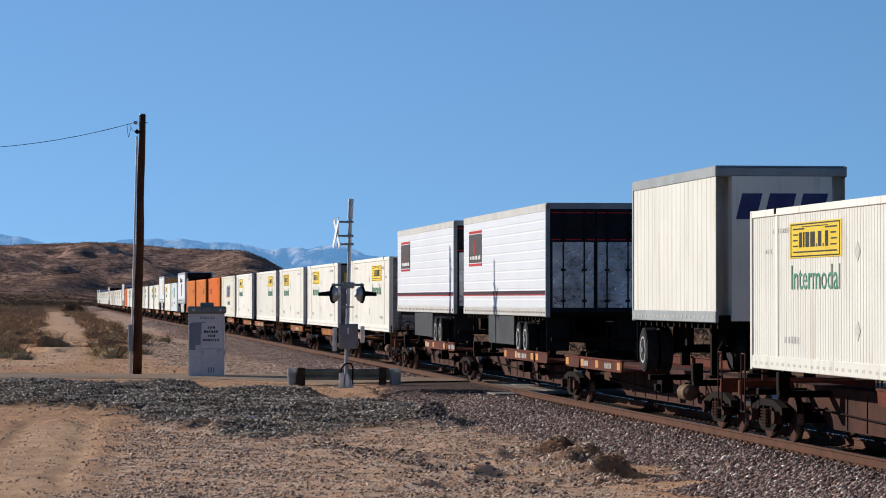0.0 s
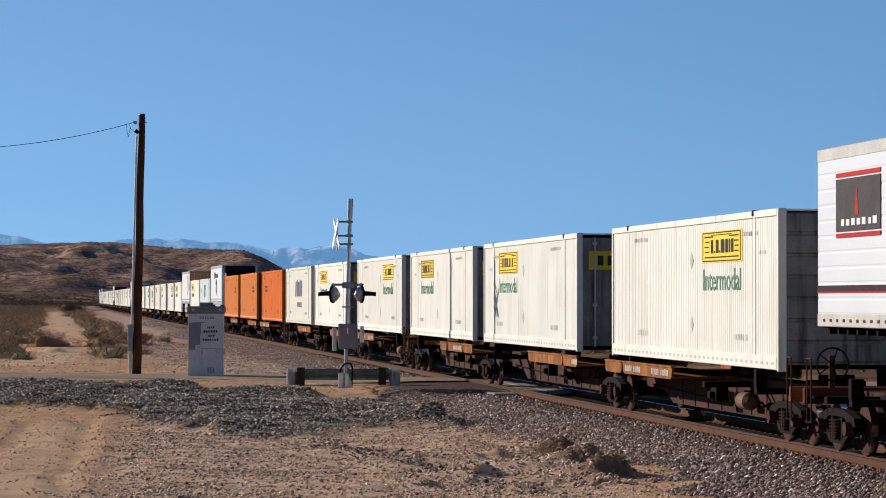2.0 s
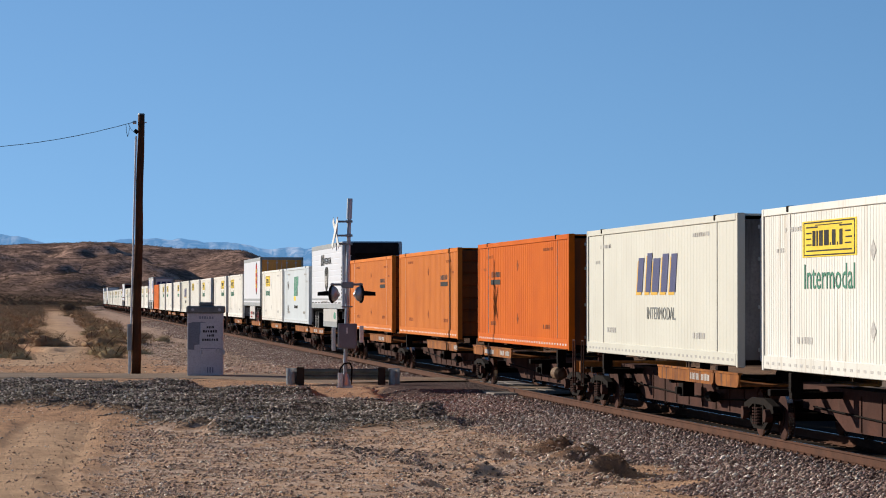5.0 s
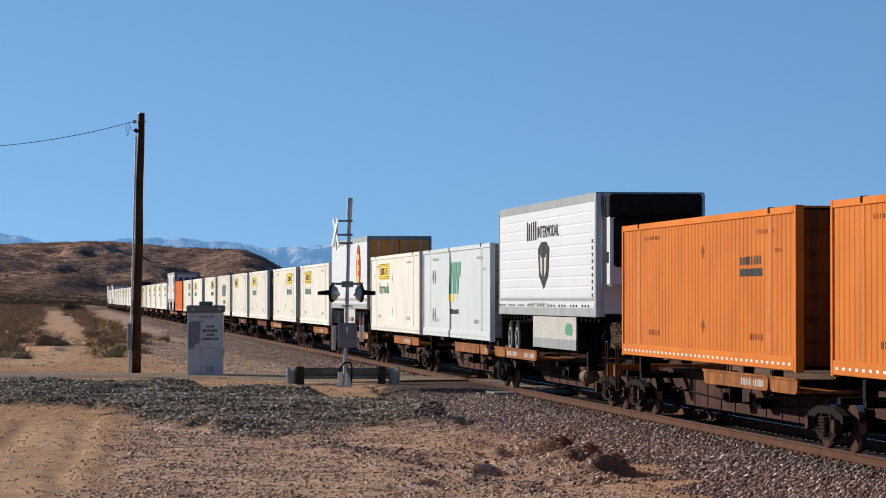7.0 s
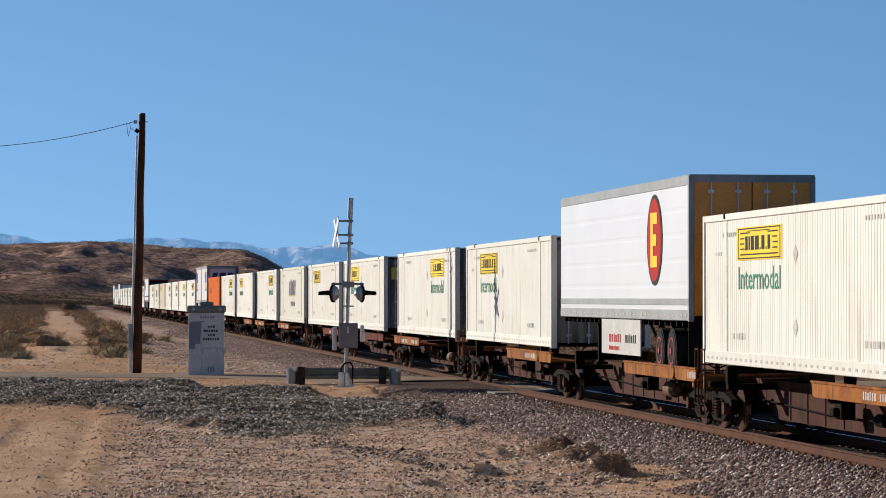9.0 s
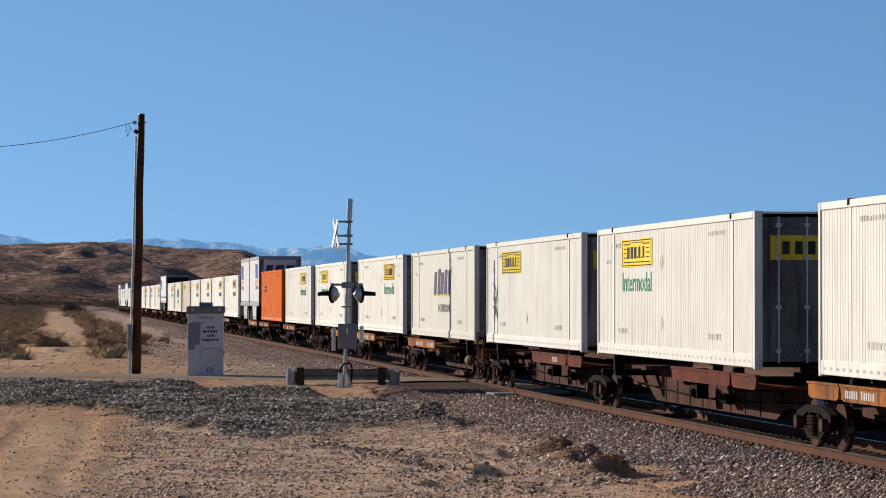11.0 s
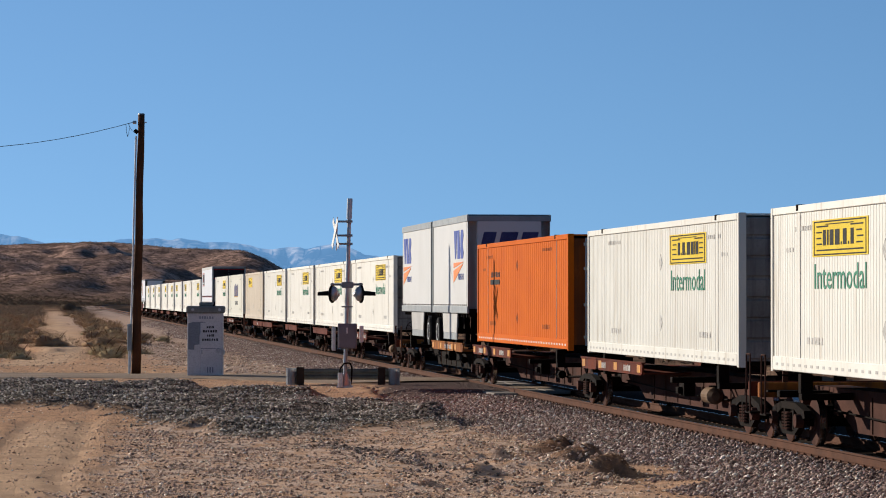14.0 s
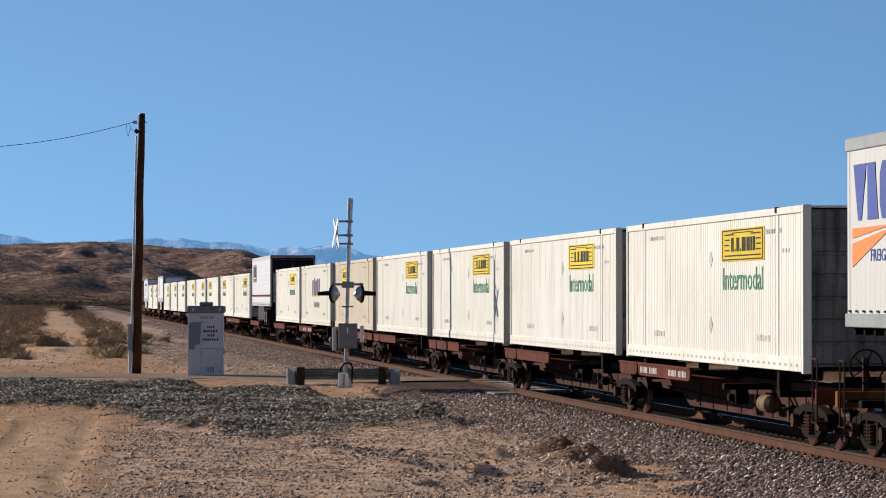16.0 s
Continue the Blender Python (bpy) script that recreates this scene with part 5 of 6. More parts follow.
    if ends != "mid":
        x = h if ends == "lead" else -h
        d = 1 if ends == "lead" else -1
        part("coupler", B((x, x + d * 0.75, -0.12, 0.12, 0.74, 0.98), (x + d * 0.55, x + d * 0.85, -0.2, 0.2, 0.7, 1.0), bevel=0.03), "grime", c)
        part("end_sill", B((x - 0.1, x + 0.05, -1.3, 1.3, 0.78, 1.05), bevel=0.01), paint, c)
        if ends == "tail":
            ring, loops = bmesh.new(), []
            for k in range(20):
                a = k * math.pi / 10
                loops.append([ring.verts.new((x + 0.016 * math.sin(b * math.pi / 3), -0.8 + (0.28 + 0.016 * math.cos(b * math.pi / 3)) * math.cos(a), 1.45 + (0.28 + 0.016 * math.cos(b * math.pi / 3)) * math.sin(a))) for b in range(6)])
            for k in range(20):
                for b in range(6):
                    p, q = loops[k], loops[(k + 1) % 20]
                    ring.faces.new((p[b], p[(b + 1) % 6], q[(b + 1) % 6], q[b]))
            for k in range(5):
                a = k * 2 * math.pi / 5
                rod(ring, (x, -0.8, 1.45), (x, -0.8 + 0.27 * math.cos(a), 1.45 + 0.27 * math.sin(a)), 0.012, 5)
            part("hand_wheel", ring, "grime", c, "round hand-brake wheel")
            part("brake_post", B((x - 0.08, x - 0.02, -0.85, -0.75, 0.95, 1.6)), "car_brown", c)
    return c


# unit: metres along the track of its rear edge at the start, what it carries, whether the nose points backwards, car paint
UNITS = [
    (55.3, "plate", 1, "car_red"), (66.7, "pup_plain", 0, "car_red"), (94.5, "bars", 1, "car_red"), (112.7, "bars", 1, "car_red"),
    (131.6, "plate", 0, "car_yellow"), (152.4, "plate", 1, "car_yellow"), (170.9, "plate", 1, "car_yellow"), (189.7, "plate", 0, "car_yellow"),
    (210.3, "plate", 1, "car_yellow"), (228.4, "slant", 1, "car_yellow"), (247.1, "deep", 1, "car_yellow"), (267.8, "orange", 0, "car_yellow"),
    (286.3, "orange", 0, "car_yellow"), (305.1, "reefer", 0, "car_yellow"), (323.1, "green", 0, "car_yellow"), (340.2, "plate", 1, "car_yellow"),
    (357.1, "oval", 1, "car_yellow"), (374.7, "plate", 1, "car_yellow"), (393.4, "plate", 0, "car_yellow"), (414.2, "plate", 1, "car_red"),
    (432.5, "plate_bare", 1, "car_red"), (451.2, "slant", 1, "car_yellow"), (470.0, "plate", 0, "car_yellow"), (490.4, "plate", 1, "car_yellow"),
    (509.1, "plate", 0, "car_red"), (528.0, "deep", 1, "car_red"), (538.7, "pup", 0, ""), (547.7, "pup_far", 1, "car_yellow"),
    (566.6, "plate", 0, "car_red"), (584.0, "plate", 0, "car_red"), (601.3, "plate", 0, "car_red"), (618.9, "plate", 0, "car_red"), (636.5, "tan", 1, "car_red"),
    (654.9, "slant", 1, "car_red"), (672.3, "plate", 0, "car_red"), (692.5, "bars", 1, "car_red"), (711.4, "plate", 0, "car_red"), (728.3, "plate", 1, "car_red"),
    (747.6, "plate", 1, "car_red"), (766.3, "plate", 0, "car_red"), (783.6, "plate", 0, "car_red"), (803.4, "plate", 0, "car_red"), (821.5, "plate", 0, "car_red"),
    (840.4, "plate", 0, "car_red"), (858.5, "oval", 0, "car_red"), (876.5, "plate", 0, "car_red"), (894.2, "plate", 0, "car_red"), (911.5, "reefer", 1, "car_red"),
]
COUPLED = {55.3, 112.7, 170.9, 228.4, 286.3, 340.2, 374.7, 432.5, 490.4, 547.7, 636.5, 728.3, 821.5}   # the last platform of each car
SPEED = 31.2
TRAIN = []   # (object, metres along at the start, height, turned)

PROTO = {
    "plate": lambda: container("white", "plate", label="white ribbed steel container with a yellow plate and green word"),
    "plate_bare": lambda: container("white", "plate", word=False, label="white ribbed steel container with a yellow plate only"),
    "slant": lambda: container("cream", "slant", 0.3, label="cream container with slanted navy and gold bars"),
    "orange": lambda: container("orange", "block", 0.33, label="orange ribbed steel container with small black block mark"),
    "deep": lambda: container("orange_deep", "block", 0.33, label="deep orange ribbed steel container with small black mark"),
    "green": lambda: container("cool", "green", 0.9, label="smooth pale container with slanted green bars"),
    "tan": lambda: container("tan", "plate", word=False, label="tan weathered container with a yellow plate"),
    "bars": lambda: trailer(15.9, "bars", "white ribbed road trailer with dark rear doors and stripe"),
    "reefer": lambda: trailer(15.6, "reefer", "white refrigerated road trailer with a dark shield emblem"),
    "oval": lambda: trailer(15.6, "oval", "white road trailer with a red oval emblem and red wheels"),
    "pup": lambda: trailer(8.55, "freight", "short white road trailer with blue and orange marks"),
    "pup_far": lambda: trailer(8.55, "freight", "short white road trailer with blue and orange marks", 2.6),
    "pup_plain": lambda: trailer(8.55, "plain", "short plain white ribbed road trailer with rounded nose"),
}
LENGTHS = {"bars": 15.9, "reefer": 15.6, "oval": 15.6, "pup": 8.55, "pup_far": 8.55, "pup_plain": 8.55}
_made, _cars = {}, {}


def take(store, key, build):
    """The first of a kind is built, every further one is copied from it."""
    if key not in store:
        store[key] = build()
        return store[key]
    return copy_thing(store[key], Matrix())


def build_train():
    for i, (rear, kind, back, paint) in enumerate(UNITS):
        length = LENGTHS.get(kind, LEN)
        load = take(_made, kind, PROTO[kind])
        z = 0.965 if kind in LENGTHS else 1.275
        TRAIN.append((load, rear - length / 2, z, bool(back)))
        if not paint:
            continue
        middle = rear - LEN / 2
        if kind == "pup_plain":
            middle = rear
        elif kind == "pup_far":
            middle = 547.7 - LEN / 2 - 0.4
        leads = i == 0 or UNITS[i - 1][0] in COUPLED
        ends = "tail" if rear in COUPLED else "lead" if leads else "mid"
        words = "yellow-painted, rust-streaked" if paint == "car_yellow" else "rust-red, grimy"
        way = -1 if (ends == "lead" and kind != "oval") or (ends == "mid" and rear > 440) else 1
        squares = rear in (66.7, 94.5, 112.7, 509.1, 528.0, 547.7)
        # beam under the short trailers painted darker, for the deep shade there
        car = take(_cars, (paint, ends, way, squares, kind == "pup_far"), lambda: spine_car(paint, ends, i, words + " spine car platform on steel bogies", way, squares, "grime" if kind == "pup_far" else "car_brown"))
        TRAIN.append((car, middle, 0.0, False))


build_train()


# ================= distance: hazy mountains =================
def build_mountains():
    """A far range, its pale blue haze a glow in the material, out of which the sun picks the slopes."""
    m = bpy.data.materials.new("haze_glow_rock")
    m.use_nodes = True
    n, l = m.node_tree.nodes, m.node_tree.links
    b = n["Principled BSDF"]
    b.inputs["Roughness"].default_value = 1.0
    b.inputs["Specular IOR Level"].default_value = 0.0
    tex, ramp, geo = n.new("ShaderNodeTexNoise"), n.new("ShaderNodeMix"), n.new("ShaderNodeNewGeometry")
    tex.inputs["Scale"].default_value, tex.inputs["Detail"].default_value = 0.035, 6
    l.new(geo.outputs["Position"], tex.inputs["Vector"])
    ramp.data_type = "RGBA"
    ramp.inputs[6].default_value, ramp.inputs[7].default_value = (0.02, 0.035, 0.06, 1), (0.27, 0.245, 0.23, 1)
    bare = n.new("ShaderNodeMapRange")
    bare.inputs["From Min"].default_value, bare.inputs["From Max"].default_value = 0.47, 0.66
    l.new(tex.outputs["Fac"], bare.inputs["Value"])
    l.new(bare.outputs["Result"], ramp.inputs[0])
    l.new(ramp.outputs[2], b.inputs["Base Color"])
    # haze painted as a blue glow of the rock itself
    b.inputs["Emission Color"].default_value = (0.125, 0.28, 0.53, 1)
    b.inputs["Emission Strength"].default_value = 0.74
    xs = np.arange(-1300, 700, 6.0)
    ridge = np.interp(xs, [-1300, -1000, -662, -637, -612, -585, -520, -497, -469, -445, -410, -392, -372, -340, -310, -285, -265, -232, -200, -164, -125, -70, 0, 100, 300, 538, 700],
                      [80, 95, 99, 96, 88, 84, 81, 84, 94, 92, 88, 93, 92, 86, 88, 83, 77, 80, 78, 82, 74, 55, 42, 32, 36, 34, 28])
    rows = []
    for k, f in enumerate((0.0, 0.12, 0.25, 0.37, 0.5, 0.62, 0.75, 0.88, 1.0, 0.6, 0.0)):
        y = 4250 + k * 45 + 70 * (vnoise(xs, xs * 0 + k * 40, 60, 3) - 0.5)
        z = ridge * f * (0.82 + 0.3 * vnoise(xs + k * 9, xs * 0 + k * 14, 40, 5)) if f < 1 else ridge * (0.93 + 0.14 * vnoise(xs, xs * 0 + 7, 22, 4))
        z = z - (34 * np.abs(vnoise(xs + k * 11, xs * 0, 30, 4) - 0.5) if 0 < f < 1 else 0)
        rows.append(np.stack((xs, y, z), -1))
    v = np.array(rows)
    a = np.arange(v.shape[0] * v.shape[1]).reshape(v.shape[:2])
    q = np.stack((a[:-1, :-1], a[:-1, 1:], a[1:, 1:], a[1:, :-1]), -1).reshape(-1, 4)
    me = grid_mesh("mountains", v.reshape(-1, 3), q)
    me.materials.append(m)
    tagged(new("mountains", me), "far mountain range, its blue haze painted as a glow", "mountains", kind="structure")


build_mountains()


# ================= desert scrub =================
def leaf_material(name, tones):
    m = stone_material(name, tones)
    m.node_tree.nodes["Principled BSDF"].inputs["Roughness"].default_value = 0.9
    return m


dry = leaf_material("dry_olive_twigs", [(0.32, 0.235, 0.13), (0.42, 0.315, 0.175), (0.22, 0.16, 0.088), (0.48, 0.365, 0.205), (0.35, 0.26, 0.14)])
brown = leaf_material("brown_twigs", [(0.32, 0.195, 0.105), (0.39, 0.245, 0.135), (0.25, 0.152, 0.082), (0.45, 0.295, 0.165)])
dusky = leaf_material("dusky_far_scrub", [(0.14, 0.09, 0.05), (0.20, 0.13, 0.075), (0.10, 0.063, 0.04), (0.25, 0.17, 0.10)])


def twig_clump(seed, n, wide, tall, flat=1.0, width=0.04):
    """Many thin blades that spring from a few stems, as arrays of vertices and triangles."""
    rs = np.random.RandomState(seed)
    lobes = rs.uniform(-0.5, 0.5, (6, 2)) * wide * 0.9
    pick = rs.randint(0, 6, n)
    a, lean = rs.uniform(0, 6.283, n), rs.uniform(0.15, 1.35, n)
    r = tall * rs.uniform(0.35, 1.0, n) * (0.75 + 0.5 * rs.rand(6)[pick])
    d = np.stack((np.cos(a) * np.sin(lean), np.sin(a) * np.sin(lean), np.cos(lean) * flat), -1)
    root = np.concatenate((lobes[pick] * rs.uniform(0.2, 1.0, (n, 1)), np.zeros((n, 1))), 1)
    root = root + d * (r * rs.uniform(0.1, 0.5, n))[:, None]
    tip = root + d * (r * 0.6)[:, None]
    side = np.cross(d, rs.normal(size=(n, 3)))
    side = side / np.linalg.norm(side, axis=1)[:, None] * width * (0.4 + rs.rand(n))[:, None] * wide
    mid = (root + tip) / 2 + side * 0.3
    v = np.stack((root, mid + side, tip, mid - side), 1)
    v[..., 2] = np.maximum(v[..., 2], -0.05)
    f = np.array([(0, 1, 2), (0, 2, 3)])[None] + 4 * np.arange(n)[:, None, None]
    return v.reshape(-1, 3), f.reshape(-1, 3)


def leaf_dome(seed, n, wide, tall, leaf, fine):
    """A crown of small tilted leaf sprays, gathered in uneven rounded lobes with gaps."""
    rs = np.random.RandomState(seed)
    k = 16
    mid = np.stack((rs.normal(0, 0.2, k) * wide, rs.normal(0, 0.2, k) * wide, rs.uniform(0.05, 0.55, k) * tall), -1)
    mid[:, :2] *= 0.85
    mid[:, 2] *= np.clip(1.25 - np.hypot(mid[:, 0], mid[:, 1]) / (0.55 * wide), 0.2, 1)
    rad = rs.uniform(0.09, 0.2, k) * wide
    squash = np.array((1, 1, min(1.0, 1.5 * tall / wide)))
    pick = rs.choice(k, n, p=rad ** 2 / (rad ** 2).sum())
    d = rs.normal(size=(n, 3))
    d /= np.linalg.norm(d, axis=1)[:, None]
    p = mid[pick] + d * (rad[pick] * rs.uniform(0.8, 1.15, n))[:, None] * squash
    p[:, 2] = np.abs(p[:, 2])
    s = wide * leaf * rs.uniform(0.6, 1.4, n)
    a = d * 0.6 + rs.normal(size=(n, 3)) * 0.6
    a /= np.linalg.norm(a, axis=1)[:, None]
    b = np.cross(a, rs.normal(size=(n, 3)))
    b /= np.linalg.norm(b, axis=1)[:, None]
    v = np.stack((p, p + (a + 0.45 * b) * s[:, None], p + a * 2.2 * s[:, None], p + (a - 0.45 * b) * s[:, None]), 1)
    f = np.array([(0, 1, 2), (0, 2, 3)])[None] + 4 * np.arange(n)[:, None, None]
    v, f = v.reshape(-1, 3), f.reshape(-1, 3)
    # the dense body of twigs: one rough, lumpy skin that follows the lobes
    ball = bmesh.new()
    bmesh.ops.create_icosphere(ball, subdivisions=fine, radius=1)
    ball.verts.ensure_lookup_table()
    bv, bf = np.array([q.co[:] for q in ball.verts]), np.array([[q.index for q in g.verts] for g in ball.faces])
    ball.free()
    reach = np.full(len(bv), 0.1 * wide)
    for i in range(k):
        q = mid[i] / squash
        dot = bv @ q
        gap = rad[i] ** 2 - (q @ q - dot ** 2)
        reach = np.where(gap > 0, np.maximum(reach, dot + np.sqrt(np.maximum(gap, 0))), reach)
    skin = bv * (reach * rs.uniform(0.5, 0.82, len(bv)))[:, None] * squash
    skin[:, 2] = np.maximum(skin[:, 2], -0.05)
    f = np.concatenate((f, bf + len(v)))
    v = np.concatenate((v, skin))
    return v, f


def bush(seed, wide, tall, material, label, leaves=5200, leaf=0.0105, fine=3):
    v, f = leaf_dome(seed, leaves, wide, tall, leaf, fine)
    me = grid_mesh("crown", v, f)
    me.materials.append(material)
    b = tagged(new("desert_bush"), label, "bush", "desert bushes")
    part("crown", me, None, b)
    rs = random.Random(seed)
    bm = bmesh.new()
    for k in range(7):
        a = rs.uniform(0, 6.28)
        rod(bm, (0.1 * math.cos(a), 0.1 * math.sin(a), -0.1), (0.35 * wide * math.cos(a), 0.35 * wide * math.sin(a), tall * rs.uniform(0.4, 0.7)), 0.025, 5, 0.008)
    part("stem", bm, "wood", b)
    return b


def plant_bushes():
    protos = [bush(1, 1.7, 1.0, dry, "dry olive desert bush of fine twigs"), bush(2, 2.2, 1.25, brown, "brown leafless desert bush of fine twigs"),
              bush(3, 1.3, 0.8, dry, "small dry olive desert bush of fine twigs"), bush(4, 1.5, 1.3, brown, "tall brown desert bush of fine twigs"),
              bush(5, 1.7, 1.0, dry, "dry olive desert bush further off", 1700, 0.017, 2), bush(6, 2.2, 1.25, brown, "brown leafless desert bush further off", 1700, 0.017, 2)]
    rs = np.random.RandomState(12)
    spots = [(-24.5, 172, 1), (-22.6, 176, 1), (-25.8, 181, 3), (-17.1, 158, 2), (-16.2, 163, 0), (-17.6, 167, 3), (-18.8, 186, 1), (-17.9, 196, 0), (-21, 214, 1),
             (-23.0, 163, 0), (-24.6, 158, 2), (-20.9, 152, 2), (-16.6, 154, 2), (-17.9, 161, 0),
             (-20.0, 178, 0), (-19.2, 172, 1), (-18.6, 166, 0), (-21.0, 196, 2), (-22.4, 208, 0), (-23.2, 217, 1), (-19.9, 188, 0), (-24.8, 230, 0), (-26.6, 245, 1), (-25.4, 187, 1), (-27.6, 186, 1),
             (-28.6, 200, 0), (-31, 215, 0), (-33, 235, 2), (-30, 190, 1), (-26.4, 177, 0), (-35.4, 252, 0), (-38.2, 264, 1), (-40.6, 282, 0), (-30.6, 268, 0), (-33, 290, 2), (-27, 170, 3), (-25.6, 165, 1)]
    while len(spots) < 100:
        y = 152 + 380 * rs.rand() ** 1.3
        lo, hi = -0.158 * y, -0.104 * y
        x = rs.uniform(lo, hi)
        u, w = track_coords(np.array(x), np.array(y))
        if w > -6.5 or near_line(np.array([x]), np.array([y]), PATH)[0] < 1.9 or vnoise(np.array([x]), np.array([y]), 9, 2)[0] < 0.4:
            continue
        spots.append((x, y, int(rs.randint(0, 4)) if y < 240 else int(rs.randint(4, 6))))
    big = bush(9, 7.2, 3.8, dusky, "large dark desert shrub at the end of the path")
    big.matrix_basis = pose(-84, 700, float(height(np.array([-84.0]), np.array([700.0]))[0]) - 0.1, 0, 0, 40)
    first = set()
    for x, y, k in spots:
        z = float(height(np.array([x]), np.array([y]))[0]) - 0.03
        s = rs.uniform(0.8, 1.35)
        ob = protos[k] if k not in first else copy_thing(protos[k], Matrix())
        first.add(k)
        ob.matrix_basis = pose(x, y, z, 0, 0, rs.uniform(0, 360)) @ Matrix.Diagonal((s * 1.1, s * 1.1, s * rs.uniform(0.65, 0.95), 1))


plant_bushes()


def far_scrub(name, n, y0, y1, size, seed, label, power=1.0, blades=9, leaf=None, width=0.07, beyond=False):
    """Scrub too far to tell apart, joined: tufts of a few blades each."""
    rs = np.random.RandomState(seed)
    y = y0 + (y1 - y0) * rs.rand(n) ** power
    x = rs.uniform(-0.175, -0.02 if y0 > 1000 else -0.104, n) * y
    if beyond:
        x = rs.uniform(-0.06, 0.17, n) * y
    u, w = track_coords(x, y)
    bent = w - 4.5e-6 * np.maximum(u - 300, 0) ** 2 - 1.6e-4 * np.maximum(u - 1000, 0) ** 2
    keep = (bent > 14) if beyond else (bent < -6.5) | ((y > 1300) & (np.abs(bent) > 25))
    keep &= (near_line(x, y, PATH) > 2.2) & (vnoise(x, y, size * 22, 3) > 0.36)
    x, y = x[keep], y[keep]
    z = height(x, y)
    vs, fs = [], []
    kinds = [twig_clump(seed + k, blades, 1.0, 0.75, 1.0, width) for k in range(6)]
    k = rs.randint(0, 6, len(x))
    a, s = rs.uniform(0, 6.28, len(x)), size * rs.uniform(0.5, 1.3, len(x))
    count = 0
    for i in range(6):
        sel = k == i
        v, f = kinds[i]
        v = v * np.array((1.6, 1.6, 1.0))
        c, d = np.cos(a[sel])[:, None], np.sin(a[sel])[:, None]
        px = (v[:, 0] * c - v[:, 1] * d) * s[sel][:, None] + x[sel][:, None]
        py = (v[:, 0] * d + v[:, 1] * c) * s[sel][:, None] + y[sel][:, None]
        pz = v[:, 2] * s[sel][:, None] + z[sel][:, None]
        vs.append(np.stack((px, py, pz), -1).reshape(-1, 3))
        fs.append((f[None] + count + len(v) * np.arange(sel.sum())[:, None, None]).reshape(-1, 3))
        count += len(v) * sel.sum()
    me = grid_mesh(name, np.concatenate(vs), np.concatenate(fs))
    me.materials.append(leaf or dusky)
    tagged(new(name, me), label, "scrub", kind="stuff")


far_scrub("plain_scrub", 5000, 300, 1300, 0.95, 31, "low brown scrub over the desert plain", 1.2, 22, brown, 0.03)
far_scrub("foot_scrub", 14000, 1200, 2050, 1.4, 41, "dark scrub at the foot of the hill", 1.0, 9, None, 0.11)
far_scrub("hill_scrub", 11000, 1950, 2700, 1.5, 51, "sparse dark scrub on the hillside")
far_scrub("scrub_beyond", 6000, 60, 900, 0.9, 71, "dark scrub on the plain beyond the rails", 1.5, 10, dusky, 0.05, True)
far_scrub("near_tufts", 700, 152, 330, 0.4, 61, "low dry tufts between the bushes", 1.0, 40, dry, 0.014)


# ================= line-side things =================
def utility_pole():
    p = tagged(new("utility_pole"), "dark creosoted wooden utility pole leaning slightly", "utility pole")
    p.matrix_basis = pose(-10.65, 106.8, -0.1)
    top = Vector((0.17, 0, 9.06))
    bm, rings = bmesh.new(), []
    for k in range(13):
        f = k / 12
        r = 0.16 - 0.045 * f + 0.004 * math.sin(k * 2.1)
        c = top * f + Vector((0.012 * math.sin(k * 1.3), 0, 0))
        rings.append([bm.verts.new(c + Vector((r * math.cos(a * math.pi / 8), r * math.sin(a * math.pi / 8), 0))) for a in range(16)])
    for a, b in zip(rings, rings[1:]):
        for i in range(16):
            bm.faces.new((a[i], a[(i + 1) % 16], b[(i + 1) % 16], b[i]))
    bm.faces.new(rings[0][::-1]), bm.faces.new(rings[-1])
    for f in bm.faces:
        f.smooth = len(f.verts) == 4
    part("post", bm, "wood", p)
    side = lambda z, o: (-0.175 + 0.05 * z / 9 + 0.17 * z / 9 - o, -0.05, z)
    part("conduit", tube(bmesh.new(), [side(z, 0.035) for z in (0.1, 2, 4, 6, 8.3)], 0.034, 8), "white_mark", p, "white plastic conduit")
    part("meter_box", B((-0.29, -0.13, -0.2, 0.06, 0.86, 1.78), bevel=0.02), "grey", p, "grey metal meter box")
    part("box_pipe", tube(bmesh.new(), [(-0.24, -0.06, 0.0), (-0.24, -0.06, 0.86)], 0.03, 8), "white_mark", p)
    part("insulator", rod(bmesh.new(), (0.0, 0, 8.78), (-0.12, 0, 8.78), 0.06, 10), "galv", p)
    part("cap", rod(bmesh.new(), (0.17, 0, 9.05), (0.17, 0, 9.09), 0.12, 14, 0.1), "grey", p, "weathered metal pole cap")
    part("spool", rod(bmesh.new(), (0.06, -0.12, 8.42), (-0.05, -0.12, 8.5), 0.07, 10), "grime", p)
    part("bolt", rod(bmesh.new(), (0.15, 0, 8.78), (0.36, 0, 8.78), 0.015, 6), "galv", p)
    part("drop_loop", tube(bmesh.new(), [(-0.36, 0, 8.70), (-0.34, 0, 8.42), (-0.30, 0, 8.28), (-0.26, 0, 8.45), (-0.22, 0, 8.62)], 0.008, 5), "black", p)
    part("drop_loop", tube(bmesh.new(), [(-0.28, 0, 8.74), (-0.2, 0, 8.55), (-0.08, 0, 8.45)], 0.008, 5), "black", p)
    # the span wire sags away from the pole
    pts = []
    for k in range(41):
        s = -k * 0.65
        pts.append((-0.12 + s, 0, 7.86 + 0.0215 * (s + 6.55) ** 2))
    part("span_wire", tube(bmesh.new(), pts, 0.011, 5), "black", p, "thin black overhead wire")
    return p


utility_pole()


